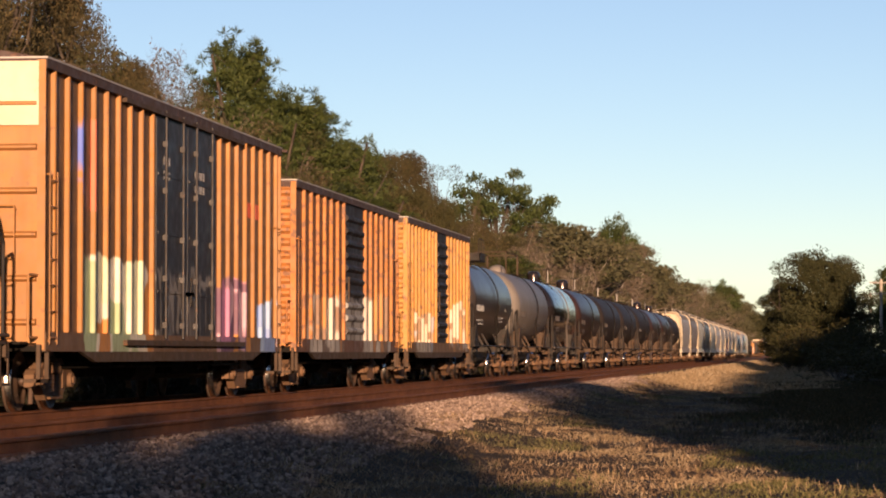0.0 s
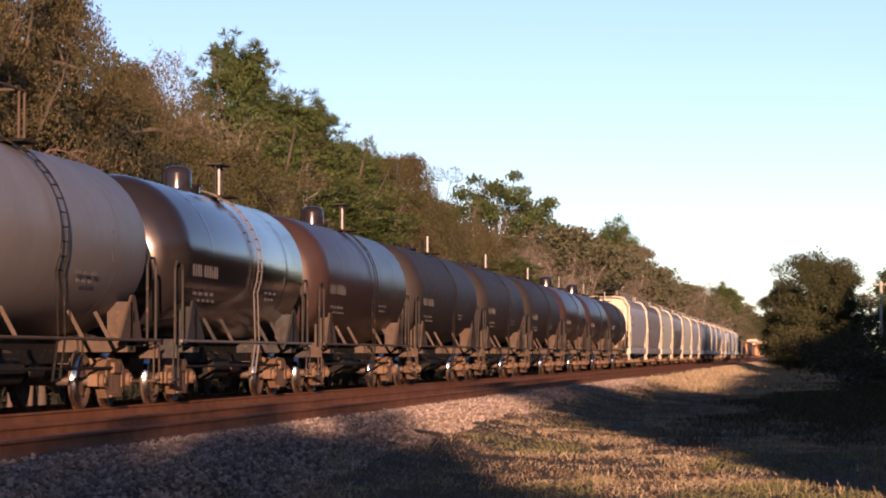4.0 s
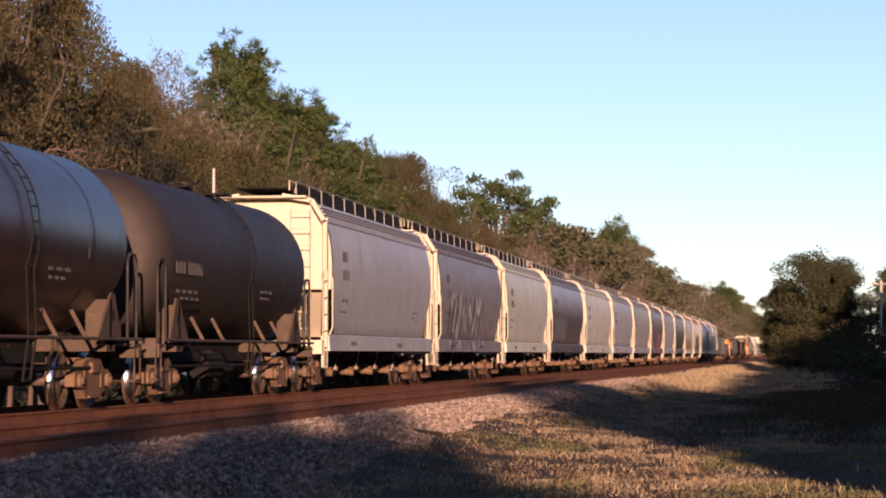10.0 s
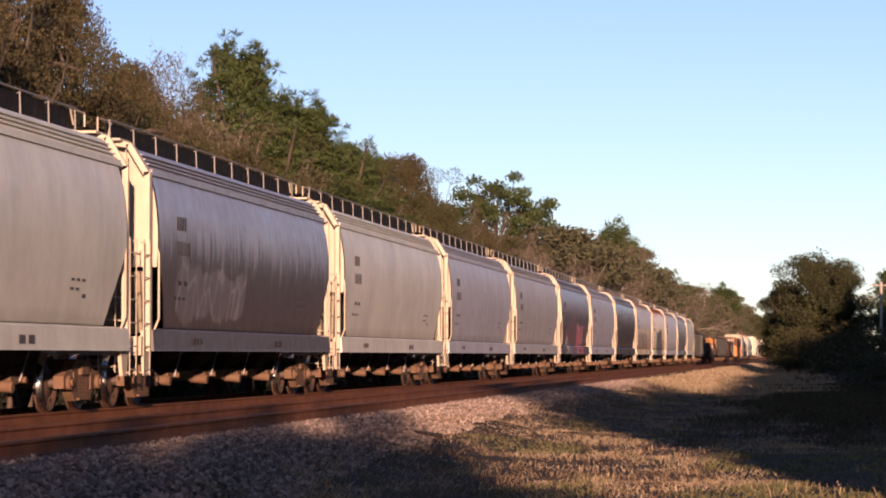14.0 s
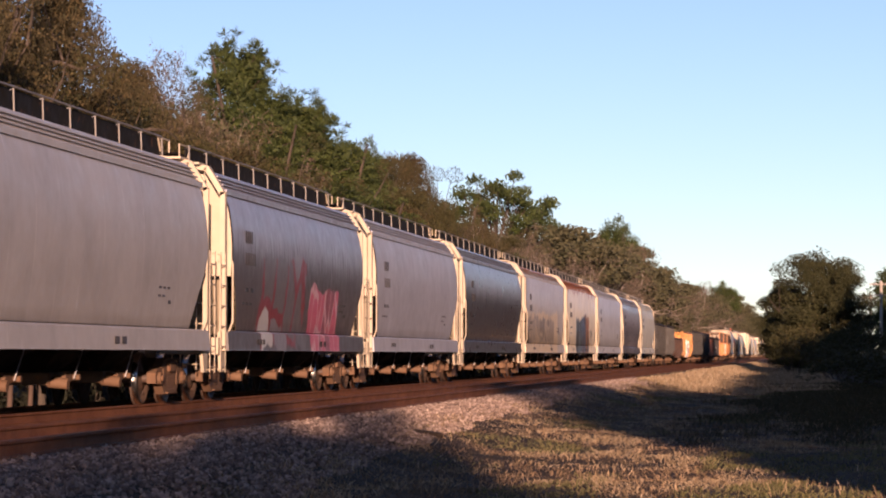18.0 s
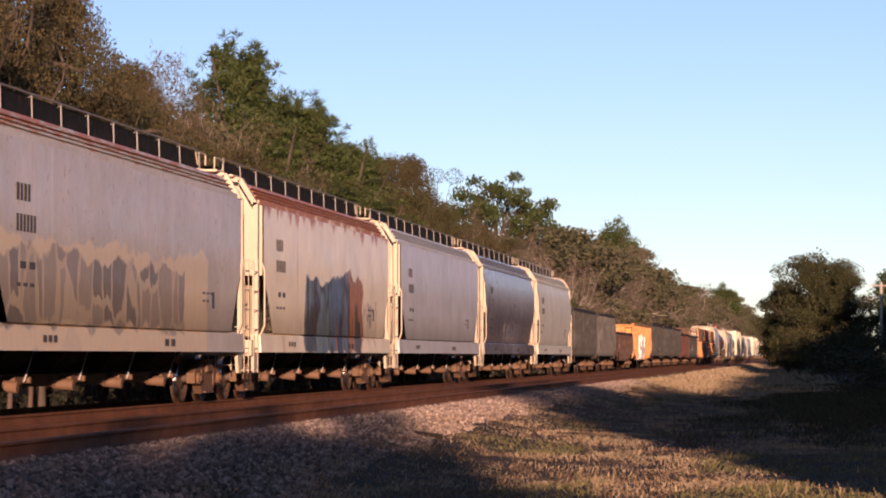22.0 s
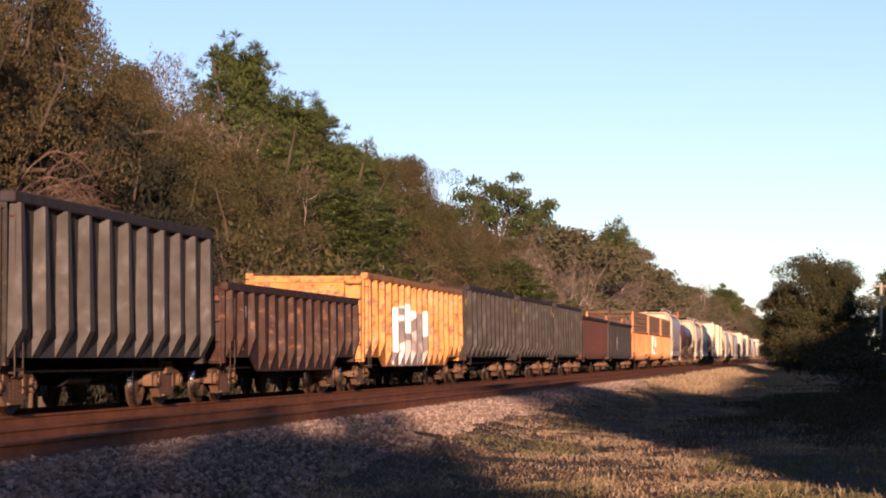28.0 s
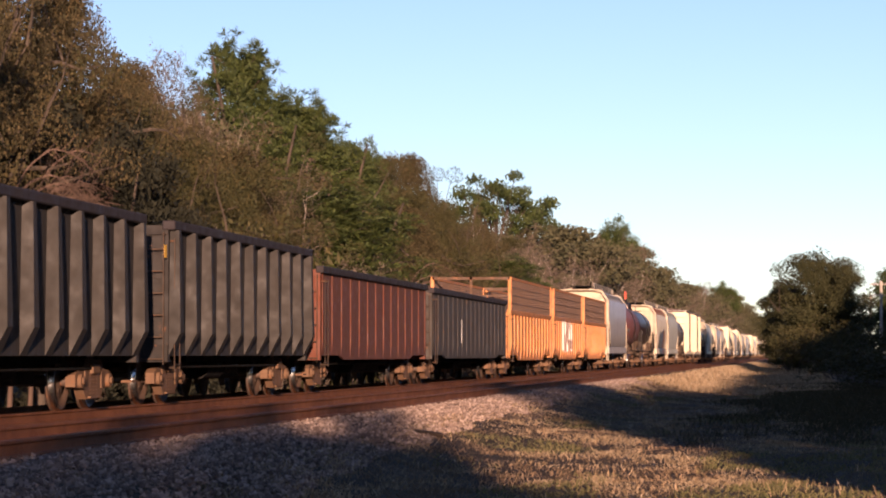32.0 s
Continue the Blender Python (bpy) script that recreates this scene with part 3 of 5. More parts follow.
        for k in (.32, .64):
            part("brace", Build().beam((1.46, s * reach * (1 - k), 1.08), (1.2, s * reach * (1 - k), 1.56), .025, .06), gm, car)
    for sx in (-1, 1):
        part("side_handrail", Build().tube((sx * 1.5, -hb - .3, 1.12), (sx * 1.5, hb + .3, 1.12), .03, 6), ladder_mat or gm, car)
        lad = Build()
        pts = [(sx * (radius + .08) * math.sin(a), zc + (radius + .08) * math.cos(a)) for a in (radians(d) for d in range(14, 118, 8))] + [(sx * 1.5, 1.12)]
        for off in (-.2, .2):
            lad.pipe([(x, .35 + off, z) for x, z in pts], .014, 5)
        for k, (x, z) in enumerate(pts[2:]):
            lad.tube((x, .15, z), (x, .55, z), .013, 5)
        lad.pipe([(sx * 1.5, .15, 1.12), (sx * 1.42, .15, .5), (sx * 1.42, .55, .5), (sx * 1.5, .55, 1.12)], .02, 5)
        part("ladder", lad, ladder_mat or M["dark"], car)
    top = zc + radius
    pm = rail_mat or gm
    if dome:
        part("valve_housing", Build().loft([[(r * math.cos(2 * math.pi * i / 20), -.35 + r * math.sin(2 * math.pi * i / 20), top + z) for i in range(20)] for r, z in ((.30, -.12), (.30, .34), (.28, .42), (.2, .48), (.08, .5))]), dome_mat or M["tank_black"], car, "round bolted valve housing")
        part("housing_ring", Build().tube((0, -.35, top - .06), (0, -.35, top + .04), .40, 20), M["dark"], car)
    if dome_mat:
        part("manway", Build().loft([[(r * math.cos(2 * math.pi * i / 18), -.9 + r * math.sin(2 * math.pi * i / 18), top + z) for i in range(18)] for r, z in ((.36, -.1), (.36, .06), (.29, .2), (.16, .28), (.03, .3))]), dome_mat, car, "low round manway lid")
    elif not platform:
        part("manway", Build().tube((0, .55, top - .1), (0, .55, top + .13), .27, 14).tube((0, .55, top + .13), (0, .55, top + .17), .31, 14), paint, car)
        part("valve", Build().tube((.1, -.2, top - .1), (.1, -.2, top + .2), .07, 8).tube((.1, .1, top - .1), (.1, .1, top + .14), .06, 8).box(-.1, .3, -.3, .2, top + .03, top + .07), M["dark"], car, "small valves on the tank top")
    part("walkway", Build().box(-.95, .95, -.1, 1.5, top + .0, top + .05) if platform else Build().box(.3, .95, .2, 1.05, top - .1, top - .06), M["dark"], car)
    if rail:
        n0, n1, h = rail
        h += top
        for x in (-.62, .62):
            for y in (n0, n1, n1 + .3):
                part("rail_post", Build().tube((x, y, top - .15), (x, y, h), .024, 6), pm, car)
            part("top_rail", Build().tube((x, n0, h), (x, n1 + .3, h), .024, 6), pm, car)
        for y in (n0, n1):
            part("cross_rail", Build().tube((-.62, y, h), (.62, y, h), .024, 6), pm, car)
    elif platform:
        h = top + .8
        for x in (-.9, .9):
            for y in (-.05, .7, 1.45):
                part("rail_post", Build().tube((x, y, top), (x, y, h), .02, 6), pm, car)
            part("top_rail", Build().tube((x, -.05, h), (x, 1.45, h), .02, 6), pm, car)
    elif dome:
        for y, post in ((1.0, M["frame_black"]), (1.35, M["pale"]), (1.6, M["frame_black"])):
            part("rail_post", Build().tube((.5, y, top - .2), (.5, y, top + .6), .024, 6), post, car)
        part("rail_table", Build().box(.3, .66, .8, 1.8, top + .6, top + .63), pm, car)
    else:
        part("vent_pole", Build().tube((.52, 1.3, top - .2), (.52, 1.3, top + .5), .03, 6), M["pale"], car, "pale upright vent pole")
        part("rail_post", Build().tube((.5, .35, top - .2), (.5, .35, top + .34), .035, 6), M["dark"], car)
    if platform:
        part("toe_board", Build().box(.92, .95, -.1, 1.5, top + .05, top + .3).box(-.95, .95, -.1, -.07, top + .05, top + .3), M["frame_black"], car)
        part("valve_box", Build().tube((0, -.5, top - .1), (0, -.5, top + .5), .4, 20).tube((0, -.5, top + .5), (0, -.5, top + .58), .42, 20, .25), M["dark"], car, "black round valve box")
    lettering(car, radius - .015, [(-hb + .8, zc - .36, .13, .24, 4), (-hb + 1.8, zc - .36, .13, .24, 6), (-hb + .8, zc - .7, .3, .06, 4), (-hb + 1.1, zc - .82, .26, .05, 4), (hb * .2, zc - .55, .3, .05, 3), (hb * .2, zc - .68, .22, .05, 3), (hb * .55, zc - .3, .07, .5, 1)], M[letters])
    brake_rigging(car, reach, .4, .8)
    running_gear(car, reach, half)
    return car


# ---------------------------------------------------------------- covered hoppers
def hopper_car(label, length, paint, end_mat, frame_mat, bays=4, flat=False, marks=None, name="covered_hopper", group="covered hoppers in the train"):
    half = length / 2
    hb = half - 1.15
    car = thing(name, label, "covered hopper", group)
    side = [(0, 4.50), (.8, 4.47), (1.2, 4.36), (1.42, 4.04), (1.45, 4.02), (1.455, 3.95)]
    side += [(1.58, 3.9), (1.585, 2.5), (1.588, 2.1), (1.59, 1.35)] if flat else [(1.47 + .145 * math.sin(math.pi * min(1, k / 10) ** .8), 3.9 - 2.55 * k / 10) for k in range(11)]
    outline = side + [(1.30, 1.28), (-1.30, 1.28)] + [(-x, z) for x, z in reversed(side[1:])]
    cut = lambda z: hb - .85 * max(0.0, 2.5 - z) ** .8
    hull = Build().loft([[(x, s * cut(z), z) for x, z in outline] for s in (-1, 1)], False, False)
    hull.smooth = [all(1.34 < hull.v[i][2] < 3.92 for i in f) for f in hull.f]
    body = part("body", hull, paint, car)
    for zz, xx in ((4.10, 1.395), (4.18, 1.34), (4.26, 1.29)):
        part("roof_ridge", Build().box(xx - .02, xx + .03, -hb, hb, zz, zz + .022), paint, body)
    for s in (-1, 1):
        x0, x1 = (1.5, 1.6) if s > 0 else (-1.6, -1.5)
        part("side_sill", Build().prism([(s * 1.5, .95), (s * 1.60, .955), (s * 1.595, .99), (s * 1.575, 1.30), (s * 1.5, 1.335)], -hb - .3, hb + .3), paint, car)
        part("top_chord", Build().box(min(s * 1.4, s * 1.5), max(s * 1.4, s * 1.5), -hb - .05, hb + .05, 3.92, 4.02), paint, car)
    # running board and its rail along the roof
    part("running_board", Build().box(-.62, .62, -hb - .5, hb + .5, 4.68, 4.71), M["dark"], car)
    part("board_skirt", Build().box(.66, .69, -hb, hb, 4.47, 4.83), M["dark"], car)
    n = int(length / 1.8)
    for k in range(n + 1):
        y = -hb + 2 * hb * k / n
        part("board_bracket", Build().beam((.76, y, 4.42), (.745, y, 4.86), .022, .022).beam((.745, y, 4.84), (.66, y, 4.8), .022, .022), frame_mat, car)
    part("board_edge", Build().tube((.745, -hb, 4.86), (.745, hb, 4.86), .016, 5), frame_mat, car)
    for k in range(5):
        y = -hb * .8 + hb * .4 * k
        part("hatch", Build().box(-.32, .32, y - .8, y + .8, 4.5, 4.58, .02), end_mat, car)
    for s in (-1, 1):
        y = s * hb
        # end bulkhead and the sloping sheet under it
        part("end_sheet", Build().prism([(x * .985, z) for x, z in outline if z > 2.3], min(y, y + s * .015), max(y, y + s * .015)), end_mat, car, "end wall catching the low sun")
        slope = Build().add([(-1.35, y + s * .01, 2.3), (1.35, y + s * .01, 2.3), (1.25, y - s * 1.3, 1.25), (-1.25, y - s * 1.3, 1.25)], [(0, 1, 2, 3)])
        part("slope_sheet", slope, end_mat, car)
        e = s * (hb + .72)
        for sx in (-1, 1):
            wide = .2 if s < 0 else .09
            post = Build().beam((sx * 1.5, e - s * .35, .95), (sx * 1.5, e - s * .35, 3.95), wide, .10)
            post.beam((sx * 1.5, e - s * .35, 3.9), (sx * 1.18, e - s * .35, 4.42), wide, .10)
            post.beam((sx * 1.18, e - s * .35, 4.4), (sx * .5, e - s * .35, 4.52), wide, .10)
            part("end_post", post, end_mat, car)
            brace = Build().beam((sx * 1.42, y, 3.9), (sx * 1.48, e - s * .4, 3.1), .1, .04)
            part("end_brace", brace, end_mat, car)
            part("end_gusset", Build().across([(e - s * .5, .55), (e - s * .2, .55), (e - s * .1, 1.3), (e - s * .75, 1.3)], sx * 1.44, sx * 1.5), end_mat, car)
        part("end_sill", Build().box(-1.5, 1.5, e - .1, e + .1, .88, 1.2, .01).box(-.3, .3, min(y, e), max(y, e), .75, 1.05), end_mat, car)
        part("roof_step", Build().box(-1.1, 1.1, min(y, e), max(y, e), 4.46, 4.5).pipe([(.72, y, 4.6), (.72, y - s * .2, 4.84), (.72, e, 4.84), (.72, e, 4.62)], .016), end_mat, car)
        ladder(car, 1.50, e - s * .05, .55, 2.8, end_mat, True, .44, .06)
        ladder(car, 1.0, e + s * .02, .6, 4.3, end_mat, False, .46, .06)
        part("grab_rail", Build().pipe([(1.52, e - s * .75, 1.3), (1.6, e - s * .75, 1.5), (1.6, e - s * .75, 2.6), (1.52, e - s * .75, 2.8)], .02), end_mat, car)
    part("brake_wheel", Build().tube((-.5, -hb - .85, 2.0), (-.5, -hb - .89, 2.0), .25, 16).tube((-.5, -hb, 2.0), (-.5, -hb - .85, 2.0), .04, 6), M["dark"], car)
    # bays below the side sill with their outlet gates
    span = 2 * (hb - 2.2)
    for k in range(bays):
        y0 = -span / 2 + span * k / bays
        y1 = y0 + span / bays
        ym = (y0 + y1) / 2
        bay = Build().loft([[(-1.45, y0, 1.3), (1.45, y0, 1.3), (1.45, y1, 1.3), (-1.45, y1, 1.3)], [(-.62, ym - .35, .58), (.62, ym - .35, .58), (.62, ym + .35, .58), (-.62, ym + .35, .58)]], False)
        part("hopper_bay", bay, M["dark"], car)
        gate = Build().box(-.75, .75, ym - .42, ym + .42, .40, .60, .02).tube((.7, ym - .3, .45), (1.02, ym - .3, .42), .09, 10).tube((.75, ym + .3, .52), (1.05, ym + .3, .52), .05, 8).box(.7, .95, ym - .2, ym + .2, .45, .58, .02)
        part("outlet_gate", gate, M["truck"], car, "dusty outlet gate")
        part("gate_lever", Build().tube((1.0, ym + .1, .5), (1.05, ym + .45, .95), .014, 4), M["pale"], car)
    part("centre_sill", Build().box(-.2, .2, -hb - .6, hb + .6, .72, 1.0), M["dark"], car)
    for y, z, ww, hh, c, mat in marks or ():
        xx = 1.60 if z < 1.35 else 1.585 if flat else 1.47 + .145 * math.sin(math.pi * min(1, max(0, (3.9 - z) / 2.55)) ** .8)
        lettering(car, xx + .004, [(y, z, ww, hh, c)], mat)
    running_gear(car, hb - .85, half)
    return car


# ---------------------------------------------------------------- gondolas
def gondola(label, length, top, floor_z, paint, ribs, rib_shape, inside, chord, belly=0.0, mesh_top=0.0, marks=None, name="gondola", group="gondolas in the train", high_bulk=0.0, inset=.75, end_mat=None, chord_mat=None, mesh_mat=None):
    """An open wagon with thick ribbed sides. rib_shape: width at the foot, at the top, depth."""
    half = length / 2
    hb, w = half - inset, 1.46
    car = thing(name, label, "gondola", group)
    bend = min(hb * .8, hb - 2.6)
    low = floor_z - belly
    out = [(-hb, top), (-hb, floor_z), (-bend, floor_z), (-bend + .7, low), (bend - .7, low), (bend, floor_z), (hb, floor_z), (hb, top)]
    for s in (-1, 1):
        part("side_wall", Build().across(out, min(s * (w - .05), s * w), max(s * (w - .05), s * w)), paint, car)
        part("end_wall", Build().box(-w + .05, w - .05, min(s * hb, s * (hb - .08)), max(s * hb, s * (hb - .08)), floor_z - .05, top + high_bulk), end_mat or paint, car)
        part("end_beam", Build().box(-w, w, s * hb - .09, s * hb + .09, .75, 1.05), end_mat or paint, car)
        part("end_cap", Build().box(-w, w, s * hb - .06, s * hb + .1, top + high_bulk - .14, top + high_bulk + .02), end_mat or paint, car)
        for x0 in (-w, w - .12):
            part("corner_post", Build().box(x0, x0 + .12, s * hb - .04, s * hb + .12, 1.052, top + high_bulk - .142), end_mat or paint, car)
        for z in (1.6, 2.2):
            if z < top - .3:
                part("end_stiffener", Build().box(-w + .12, w - .12, s * hb - .02, s * hb + .1, z, z + .14), end_mat or paint, car)
        part("top_chord", Build().box(min(s * (w - .1), s * (w + chord)), max(s * (w - .1), s * (w + chord)), -hb - .1, hb + .1, top - .06, top + .1, .02), chord_mat or paint, car)
        ladder(car, s * w, -hb + .28 if s > 0 else hb - .28, .6, top - .2, M["frame_rust"])
        ladder(car, -1.2 * s, s * (hb + .1), .7, top - .1, M["frame_rust"], False)
        part("step", Build().box(s * 1.4 - .1, s * 1.4 + .08, s * (hb - .28) - .2, s * (hb - .28) + .2, .42, .46), M["truck"], car)
    part("floor", Build().box(-w + .05, w - .05, -hb + .08, hb - .08, floor_z, floor_z + .08), inside, car)
    part("underframe", Build().box(-.25, .25, -hb, hb, .65, floor_z).box(-1.3, -.4, -.9, .5, .5, .95).tube((.6, -.4, .72), (.6, .9, .72), .19, 12), M["dark"], car)
    wb, wt, depth = rib_shape
    for k in range(ribs):
        y = -hb + .18 + (2 * hb - .36) * k / (ribs - 1)
        foot = low + max(0.0, min(1.0, (abs(y) - bend + .7) / .7)) * belly
        for s in (-1, 1):
            x, d = s * w, s * depth
            v = [(x, y - wb / 2, foot + .35), (x, y + wb / 2, foot + .35), (x, y + wt / 2, top - .06), (x, y - wt / 2, top - .06)]
            v += [(x + d, y - wb * .4, foot + .4), (x + d, y + wb * .4, foot + .4), (x + d * .8, y + wt * .4, top - .06), (x + d * .8, y - wt * .4, top - .06), (x, y - wb / 2, foot), (x, y + wb / 2, foot)]
            part("rib", Build().add(v, [(4, 5, 6, 7), (0, 4, 7, 3), (1, 2, 6, 5), (3, 7, 6, 2), (8, 9, 5, 4), (8, 4, 0), (9, 1, 5)]), paint, car)
    if mesh_top:
        zt = top + mesh_top
        mm = mesh_mat or paint
        for s in (-1, 1):
            x = s * w
            f = Build().box(x - .03, x + .03, -hb, hb, zt - .09, zt)
            for yy in (-hb + .06, hb - .06):
                f.box(x - .06, x + .06, yy - .08, yy + .08, top, zt)
            part("mesh_frame", f, paint, car)
            bars = Build()
            k = 0
            y = -hb + .3
            while y < hb - .2:
                bars.box(x - .012, x + .012, y - .03, y + .03, top + .1, zt - .09)
                y += .13
            for z in (top + .35, top + .65, top + .95, top + 1.25):
                if z < zt - .1:
                    bars.box(x - .015, x + .015, -hb, hb, z - .02, z + .02)
            part("mesh_panel", bars, mm, car, "rusty steel mesh")
            part("end_mesh", Build().box(-w, w, s * hb - .02, s * hb + .02, zt - .1, zt).box(-.05, .05, s * hb - .02, s * hb + .02, top, zt).box(-w, w, s * hb - .01, s * hb + .01, top + .6, top + .66), mm, car)
    for y, z, ww, hh, c, mat in marks or ():
        lettering(car, w + .004, [(y, z, ww, hh, c)], mat)
    brake_rigging(car, hb - 1.55, .3)
    running_gear(car, hb - 1.55, half)
    return car

# ---------------------------------------------------------------- trees
def leaves(rng, centre, radii, count, size, long=1.5, hollow=.55, droop=0.0):
    """Loose leaf sprays in an uneven ball, as corners (count, 4, 3)."""
    d = rng.normal(size=(count, 3))
    d /= np.linalg.norm(d, axis=1)[:, None]
    r = (hollow + (1 - hollow) * rng.random(count)) ** .8
    p = np.array(centre) + d * r[:, None] * np.array(radii)
    a, b = rng.normal(size=(count, 3)), rng.normal(size=(count, 3))
    a[:, 2] += droop
    a /= np.linalg.norm(a, axis=1)[:, None]
    b -= (a * b).sum(1)[:, None] * a
    b /= np.linalg.norm(b, axis=1)[:, None]
    s = size * (.6 + .8 * rng.random(count))[:, None]
    a, b = a * s * long * .5, b * s * .5
    return np.stack([p - a, p - b * .7, p + a, p + b * .7], 1)


def quads(name, arrays, mat):
    q = np.concatenate(arrays)
    n = len(q)
    me = bpy.data.meshes.new(name)
    me.vertices.add(4 * n)
    me.vertices.foreach_set("co", q.reshape(-1).astype(np.float32))
    me.loops.add(4 * n)
    me.loops.foreach_set("vertex_index", np.arange(4 * n, dtype=np.int32))
    me.polygons.add(n)
    me.polygons.foreach_set("loop_start", np.arange(0, 4 * n, 4, dtype=np.int32))
    me.update(calc_edges=True)
    me.validate()
    me.materials.append(mat)
    return me


def limb(b, rng, p, d, length, r, depth, ends, sag=.06):
    """A branch of bent lengths that forks; its tips go to ends."""
    p, d = Vector(p), Vector(d).normalized()
    for k in range(4):
        q = p + d * length / 4
        b.tube(p, q, r * (1 - .2 * k), 6 if r > .06 else 4 if r > .02 else 3, r * (1 - .2 * (k + 1)))
        p = q
        d = (d + Vector(rng.normal(size=3)) * .2 + Vector((0, 0, sag))).normalized()
        if depth > 0 and k:
            side = (d + Vector(rng.normal(size=3)) * .7).normalized()
            limb(b, rng, p, side, length * .55, r * .5, depth - 1, ends, sag)
    ends.append(tuple(p))


def make_tree(kind, seed):
    rng = np.random.default_rng(seed)
    wood, ends, sprays = Build(), [], []
    group, bark = "trees along the railway", M["bark"]

    def puff(c, r, count, wide, up=.35):
        """Needles or leaf sprays standing out from one point, more of them upwards."""
        d = rng.normal(size=(count, 3))
        d[:, 2] += up * 1.4
        d /= np.linalg.norm(d, axis=1)[:, None]
        e = rng.normal(size=(count, 3))
        e -= (d * e).sum(1)[:, None] * d
        e /= np.linalg.norm(e, axis=1)[:, None]
        n = r * (.55 + .6 * rng.random(count))[:, None]
        p, e = np.array(c) + d * n * .15, e * wide * .5
        sprays.append(np.stack([p - e * .5, p + d * n * .6 - e, p + d * n, p + d * n * .6 + e], 1))

    if kind in ("oak", "far_oak", "dense_oak", "brown_oak", "high_oak"):
        far = kind == "far_oak"
        words = {"oak": "olive-green evergreen oak with an uneven crown", "far_oak": "olive oak of the far tree line and the added unseen woods", "dense_oak": "dense dark green oak reaching down to the grass",
                 "brown_oak": "oak with sparse brown winter leaves",
                 "high_oak": "oak with a bare trunk and a high crown"}[kind]
        tree = thing("oak_tree", words, "tree", group)
        lift = 7.0 if kind == "high_oak" else 0.0
        limb(wood, rng, (0, 0, -.2), (.0, .0, 1), 4.5 + lift, .28, 0, [], 0)
        for k in range(5 if far else 4 if kind == "dense_oak" else 10):
            a = k * 2.4 + rng.random()
            limb(wood, rng, (0, 0, lift + 1.5 + 3 * rng.random()), (math.cos(a), math.sin(a), .4 + .9 * rng.random()), (2.6 if kind == "dense_oak" else 3.8) + 1.6 * rng.random(), .11, 0 if far else 1, ends)
        size, count = (.16, 190) if far else (.085, 700) if kind == "dense_oak" else (.062, 480)
        for e in ends if kind != "dense_oak" else ():
            sprays.append(leaves(rng, e, (.9, .9, .45), int(count * .8), size))
        lumps = 80 if kind == "dense_oak" else 44 if far else 96
        for k in range(lumps):
            a, z = rng.random() * 6.28, (.6 if kind == "dense_oak" else 1.6) + 7.2 * rng.random()
            r = 3.5 * math.sin(math.pi * min(.95, (z + 1.6) / 10.8)) ** .7 * (.45 + .6 * rng.random()) * (1.15 if kind == "dense_oak" else 1)
            w = (.75 if far or kind == "dense_oak" else .5) + .5 * rng.random()
            c = (r * math.cos(a), r * math.sin(a), z + lift)
            sprays.append(leaves(rng, c, (w * 1.25, w * 1.25, w * .62), int(count * 1.25), size, 1.8, .3))
        for k in range(0 if far else 26):       # the leafy inside that keeps the sky from showing through
            a, z = rng.random() * 6.28, 2.0 + 6.0 * rng.random()
            r = 2.6 * math.sin(math.pi * min(.95, (z + 1.2) / 10.5)) * rng.random()
            sprays.append(leaves(rng, (r * math.cos(a), r * math.sin(a), z + lift), (1.0, 1.0, .8), 150, .15, 1.6, .1))
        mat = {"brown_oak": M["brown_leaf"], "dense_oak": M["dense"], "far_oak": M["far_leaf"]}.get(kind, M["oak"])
    elif kind == "pine":
        tree = thing("pine_tree", "tall green pine with tufted branches", "tree", group)
        limb(wood, rng, (0, 0, -.2), (0, .02, 1), 11.6, .22, 0, [], 0)
        for k in range(70):
            f = k / 69
            z = 2.4 + 8.6 * f
            a = k * 2.4 + rng.normal() * .3
            n = (2.7 * math.sin(math.pi * (.3 + .58 * f)) ** .8 + .1) * (.5 + .5 * rng.random())
            tip = Vector((n * math.cos(a), n * math.sin(a), z + .1 + .22 * n))
            root = Vector((0, .02 * z, z - .3))
            wood.tube(root, tip, .05, 4, .015)
            for t in (.35, .55, .72, .86, 1.0):
                for j in range(4):
                    c = root.lerp(tip, t) + Vector(rng.normal(size=3)) * (.14 + .16 * t)
                    puff(c, .22 + .12 * rng.random(), 40, .036, .5)
            sprays.append(leaves(rng, root.lerp(tip, .55), (.8, .8, .5), 40, .15, 1.6, .02))
        mat = M["pine"]
    elif kind in ("flat_pine", "far_pine"):
        flat = kind == "flat_pine"
        tree = thing("pine_tree", "old pine with an open flat crown and gaps" if flat else "distant dark green round-crowned pine above the tree line", "tree", group)
        limb(wood, rng, (0, 0, -.2), (.05, 0, 1), 9.6, .25, 0, [], 0)
        for k in range(46):
            a, r = k * 2.4 + rng.normal() * .2, (4.9 if flat else 3.2) * math.sqrt((k + .4) / 46) * (.85 + .2 * rng.random())
            z = 7.7 + 2.9 * (1 - (r / 5.2) ** 1.7) * (.5 + .5 * rng.random()) + .35 * rng.normal() if flat else 5.8 + 4.6 * math.sqrt(max(0.1, 1 - (r / 3.9) ** 2)) * (.35 + .65 * rng.random())
            c = Vector((r * math.cos(a), r * math.sin(a), z))
            root = Vector((.2, 0, 5.4 + .28 * (z - 5.4) + .1 * rng.random()))
            mid = root.lerp(c, .55) + Vector((0, 0, -.3)) + Vector(rng.normal(size=3)) * .15
            wood.tube(root, mid, .08, 5, .055).tube(mid, c, .055, 5, .02)
            w = .62 + .42 * rng.random()
